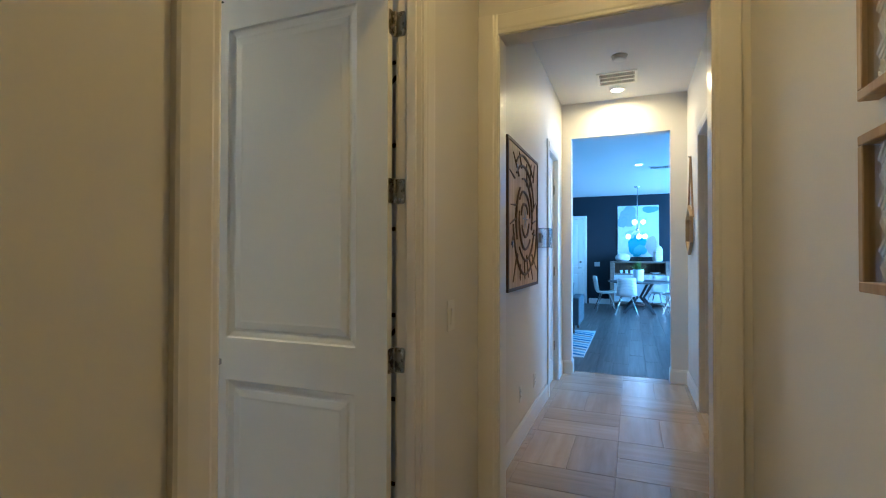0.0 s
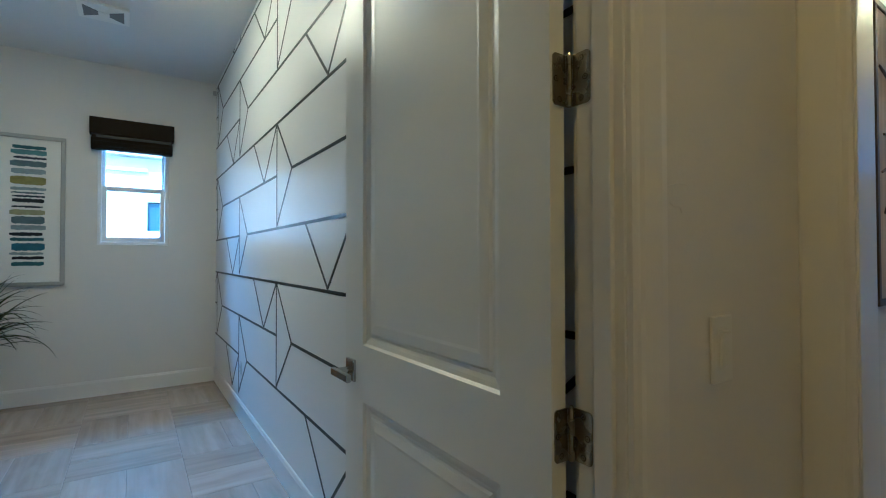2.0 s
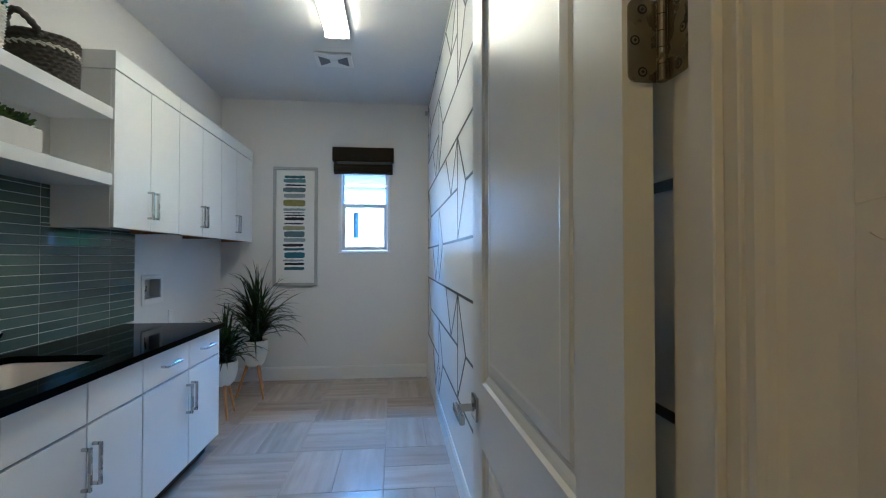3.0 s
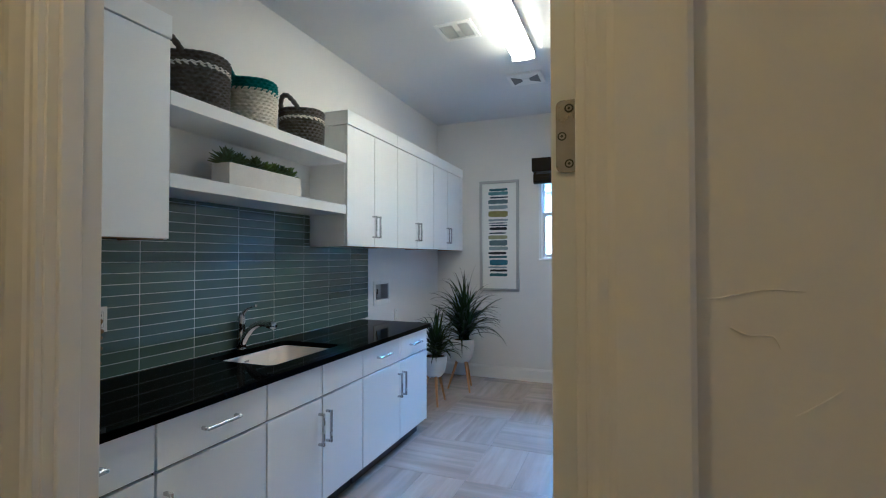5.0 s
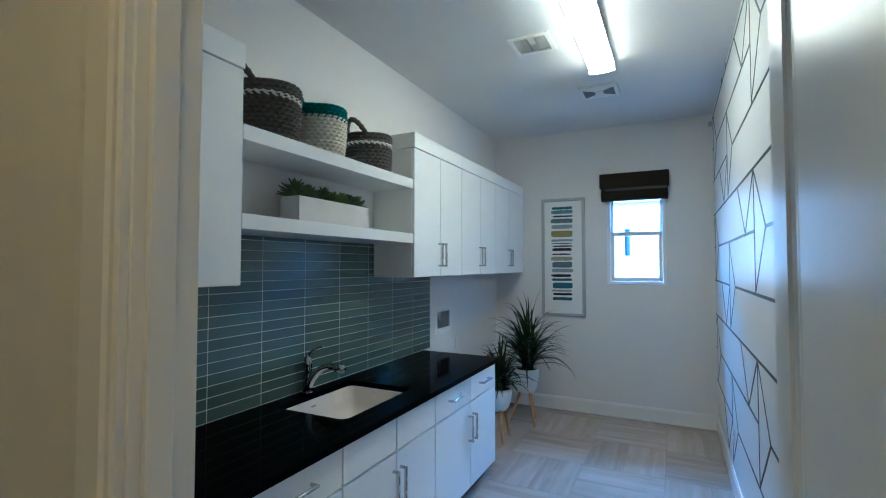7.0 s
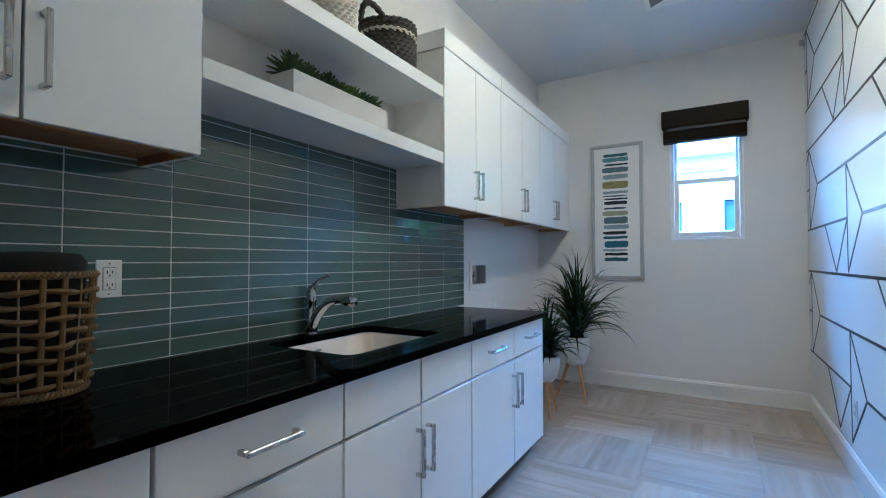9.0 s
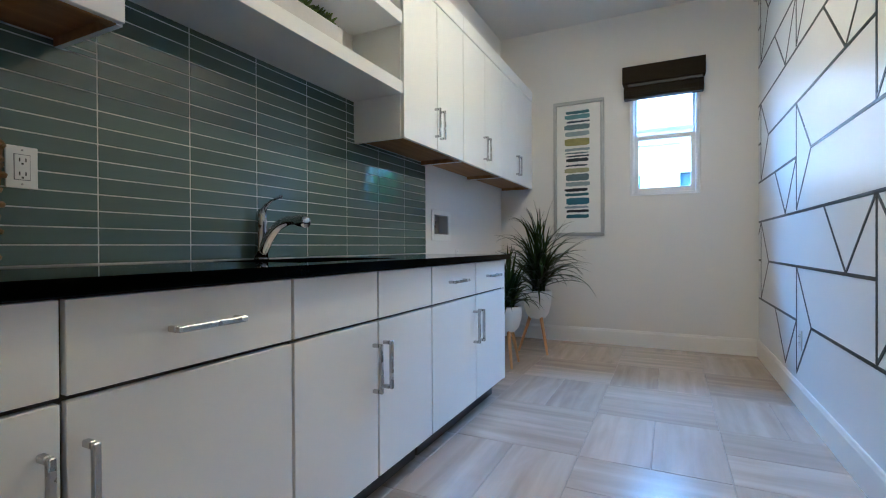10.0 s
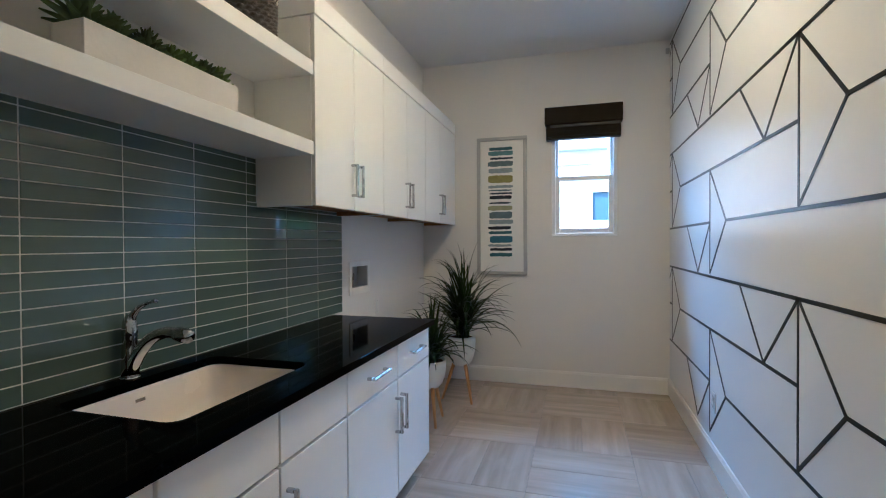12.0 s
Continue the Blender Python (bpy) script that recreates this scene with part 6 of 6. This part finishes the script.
pe = thing("chandelier", (0.27, 12.5, 1.72), "chrome pendant chandelier with glowing glass globes", "chandelier")
part("canopy", lathe(bmesh.new(), [(0, -0.0005), (0.07, -0.0005), (0.06, -0.03), (0, -0.03)], (0.27, 12.5, GC), 24), M_STEEL, pe)
part("rod", cyl(bmesh.new(), (0.27, 12.5, 2.0), (0.27, 12.5, GC - 0.03), 0.008, seg=10), M_STEEL, pe)
part("hub", lathe(bmesh.new(), [(0, -0.06), (0.035, -0.04), (0.035, 0.04), (0, 0.06)], (0.27, 12.5, 2.0), 16), M_STEEL, pe)
for k in range(9):
    a = 2 * math.pi * k / 9
    rr, zz = (0.13, 2.18) if k % 3 == 0 else (0.22, 1.83)
    c = (0.27 + rr * math.cos(a), 12.5 + rr * math.sin(a), zz)
    part("arm", cyl(bmesh.new(), (0.27, 12.5, 2.0), c, 0.006, seg=8), M_STEEL, pe)
    bm = bmesh.new()
    bmesh.ops.create_icosphere(bm, subdivisions=2, radius=0.055, matrix=Matrix.Translation(c))
    part("globe", bm, M_BULB, pe, "glowing white globe", smooth=True)
ceiling_grille("great_room_vent", 0.45, 0.88, 9.85, 10.1, GC, 2, "white ceiling register in the great room")

so = thing("armchair_sofa", (-1.6, 9.05, 0), "grey upholstered sofa with a pale seat cushion", "sofa")
part("seat_base", B(-2.55, -0.88, 8.62, 9.45, 0.14, 0.40, bevel=0.03, segs=2), M_SOFA, so)
part("seat_cushion", B(-2.50, -0.90, 8.60, 9.25, 0.405, 0.53, bevel=0.04, segs=3), M_SOFA2, so, "pale grey seat cushion")
part("backrest", B(-2.55, -0.88, 9.26, 9.50, 0.405, 0.88, bevel=0.05, segs=3), M_SOFA, so)
part("arm", B(-0.875, -0.70, 8.60, 9.50, 0.16, 0.64, bevel=0.035, segs=3), M_SOFA, so)
for x in (-2.45, -0.80):
    for y in (8.68, 9.40):
        part("foot", cyl(bmesh.new(), (x, y, 0.0), (x, y, 0.16), 0.018, 0.026, seg=10), M_WALNUT, so)
ru = thing("rug", (-1.6, 7.9, 0), "blue and white rug with angled stripes on the plank floor", "rug")
part("pile", B(-2.9, -0.46, 6.78, 9.1, 0.0005, 0.010, bevel=0.003), plain("rug_white", (0.55, 0.58, 0.6), 0.95), ru)
rm = [plain("rug_blue", (0.05, 0.14, 0.30), 0.95), plain("rug_pale_blue", (0.20, 0.33, 0.46), 0.95), plain("rug_grey", (0.22, 0.24, 0.27), 0.95)]
for k in range(12):
    y = 6.85 + 0.19 * k
    bm = bmesh.new()
    pts = [(-0.47, y), (-0.47, y + 0.09), (-1.10, y + 0.42), (-1.10, y + 0.30)]
    pts = [(x, min(yy, 9.09)) for x, yy in pts]
    if pts[2][1] - pts[3][1] < 0.02 or pts[1][1] - pts[0][1] < 0.02:
        continue
    f = [bm.verts.new((x, yy, 0.0125)) for x, yy in pts]
    q = [bm.verts.new((x, yy, 0.0095)) for x, yy in pts]
    bm.faces.new(f)
    for i in range(4):
        bm.faces.new((f[i], f[(i + 1) % 4], q[(i + 1) % 4], q[i]))
    part("stripe", bm, rm[k % 3], ru)
gw = thing("window_2", (GE + 0.07, 10.8, 0.4), "wide white-framed window in the great room wall", "window", kind="structure")
for a in ((9.0, 12.6, 0.4, 0.46), (9.0, 12.6, 2.69, 2.75), (9.0, 9.06, 0.46, 2.69), (12.54, 12.6, 0.46, 2.69), (10.77, 10.83, 0.46, 2.69)):
    part("window_frame", B(GE + 0.03, GE + 0.11, *a, bevel=0.003), M_VINYL, gw)
for a in ((9.06, 10.77), (10.83, 12.54)):
    p = part("pane", B(GE + 0.068, GE + 0.073, *a, 0.46, 2.69), M_PANE, gw)
    p.visible_shadow = False

# ---- outside the laundry window ----
NX = -11.5
nh = thing("neighbour_house", (NX - 2, 0.0, -0.22), "white stucco neighbour house with trim ledges and dark windows", "house")
part("wall", pierced("x", NX - 0.2, NX, -5.0, 3.0, -0.22, 5.2, [(1.36, 1.95, 1.82, 2.46), (0.50, 0.64, 1.82, 2.52)]), M_STUCCO, nh)
part("side_wall", B(NX - 5.0, NX - 0.2, 2.8, 3.0, -0.22, 5.2), M_STUCCO, nh)
part("ledge", B(NX, NX + 0.30, -2.0, 1.66, 3.33, 3.40, bevel=0.004), M_SILVER, nh)
part("ledge", B(NX, NX + 0.10, -1.0, 1.37, 3.04, 3.11, bevel=0.004), M_SILVER, nh)
part("roof", B(NX - 5.3, NX + 0.3, -5.3, 3.3, 5.205, 5.42, bevel=0.02), M_ROOF, nh, "grey flat roof edge")
dark = plain("dark_window_glass", (0.03, 0.05, 0.07), 0.06)
for a, b in ((1.36, 1.95), (0.50, 0.64)):
    wd = part("window", B(NX - 0.15, NX - 0.11, a, b, 1.82, 2.52), dark, nh, "dark neighbour window")
    for c in ((a - 0.15, a + 0.01, 1.80, 2.54), (b - 0.02, b + 0.03, 1.80, 2.54), (a + 0.01, b - 0.02, 1.80, 1.84), (a + 0.01, b - 0.02, 2.44, 2.54)):
        part("window_frame", B(NX - 0.09, NX + 0.02, *c, bevel=0.005), M_SILVER, wd)
gl_ = thing("garden_wall", (-9.5, 6.5, -0.22), "pale block garden wall behind the trees", "wall")
for k in range(9):
    part("block_course", B(-14.0, -5.9, 6.4, 6.6, -0.22 + 0.2 * k, -0.225 + 0.2 * (k + 1), bevel=0.004), M_STUCCO, gl_)


def tree(x, y, h, r, seed):
    """A tapered trunk with limbs and a crown of many small leaf clumps."""
    r_ = random.Random(seed)
    o = thing("tree", (x, y, -0.22), "leafy green garden tree outside the window", "tree", "garden trees")
    part("trunk", tube(bmesh.new(), arc([(x, y, -0.22), (x + 0.05, y, h * 0.3), (x - 0.04, y + 0.05, h * 0.62)], 5), [0.09 - 0.005 * i for i in range(11)], 9), M_BARK, o)
    for k in range(6):
        a = 2 * math.pi * k / 6 + r_.uniform(-0.3, 0.3)
        part("limb", tube(bmesh.new(), arc([(x, y, h * (0.35 + 0.04 * k)), (x + r * 0.4 * math.cos(a), y + r * 0.4 * math.sin(a), h * 0.6), (x + r * 0.7 * math.cos(a), y + r * 0.7 * math.sin(a), h * 0.78)], 4), [0.04 - 0.003 * i for i in range(9)], 7), M_BARK, o)
    bm = bmesh.new()
    for c in range(80):
        while True:
            p = Vector((r_.uniform(-1, 1), r_.uniform(-1, 1), r_.uniform(-1, 1)))
            if 0.35 < p.length < 1:
                break
        cx, cy_, cz_ = x + p.x * r, y + p.y * r, h * 0.68 + p.z * h * 0.33
        for i in range(30):
            leaf_blade(bm, (cx + r_.gauss(0, 0.13), cy_ + r_.gauss(0, 0.13), cz_ + r_.gauss(0, 0.13)), r_.uniform(0, 6.28), r_.uniform(-1.2, 1.2), 0.12, 0.06, 0.5, n=2)
    part("crown", bm, M_HEDGE, o, "dense small green leaves")


tree(-8.3, 3.0, 3.3, 1.05, 1)
tree(-10.2, 4.6, 3.9, 1.25, 2)
tree(-7.6, 4.6, 3.2, 0.8, 3)
tree(-9.4, 3.2, 2.6, 0.8, 6)

# ---- floor tiles ----
SLAB = bpy.data.objects["slab"]
floor_cache = {}


def floor_tile(x0, x1, y0, y1, lengthwise):
    key = (round(x1 - x0, 3), round(y1 - y0, 3), lengthwise)
    if key not in floor_cache:
        w, h, _ = key
        bm = box(bmesh.new(), -w / 2, w / 2, -h / 2, h / 2, -0.012, 0.0, bevel=0.0018)
        floor_cache[key] = finish(bm, "tile", M_TILE_X if lengthwise else M_TILE_Y)
    ob = new("tile", floor_cache[key])
    ob.parent = SLAB
    ob.location = Vector(((x0 + x1) / 2, (y0 + y1) / 2, 0.0)) - ORIGIN["slab"]


ROOMS = [(WX, XR, SY, NY), (XR, XE, DY0, DY1), (XE, VE, -1.6, O1), (-0.44, 0.447, O1, O1 + 0.12), (HW, HE, O1 + 0.12, O2), (-0.51, 0.537, O2, O2 + 0.13)]
MOD, FG = 0.604, 0.003
HALL_SHIFT = 0.146      # the hall rows start off the line of the rooms
for i in range(-6, 8):
    for j in range(-6, 12):
        lengthwise = (i + j) % 2 == 0
        for half in (0, 1):
            for rx0, rx1, ry0, ry1 in ROOMS:
                mx, my = -3.578 + MOD * i, 0.803 + MOD * j + (HALL_SHIFT if ry0 >= O1 else 0.0)
                if lengthwise:
                    x0, x1, y0, y1 = mx, mx + MOD, my + half * MOD / 2, my + (half + 1) * MOD / 2
                else:
                    x0, x1, y0, y1 = mx + half * MOD / 2, mx + (half + 1) * MOD / 2, my, my + MOD
                a, b, c, d = max(x0, rx0) + FG / 2, min(x1, rx1) - FG / 2, max(y0, ry0) + FG / 2, min(y1, ry1) - FG / 2
                if b - a > 0.01 and d - c > 0.01 and not (rx1 == XR and d < CF - 0.1 and a > -3.6):
                    floor_tile(a, b, c, d, lengthwise)
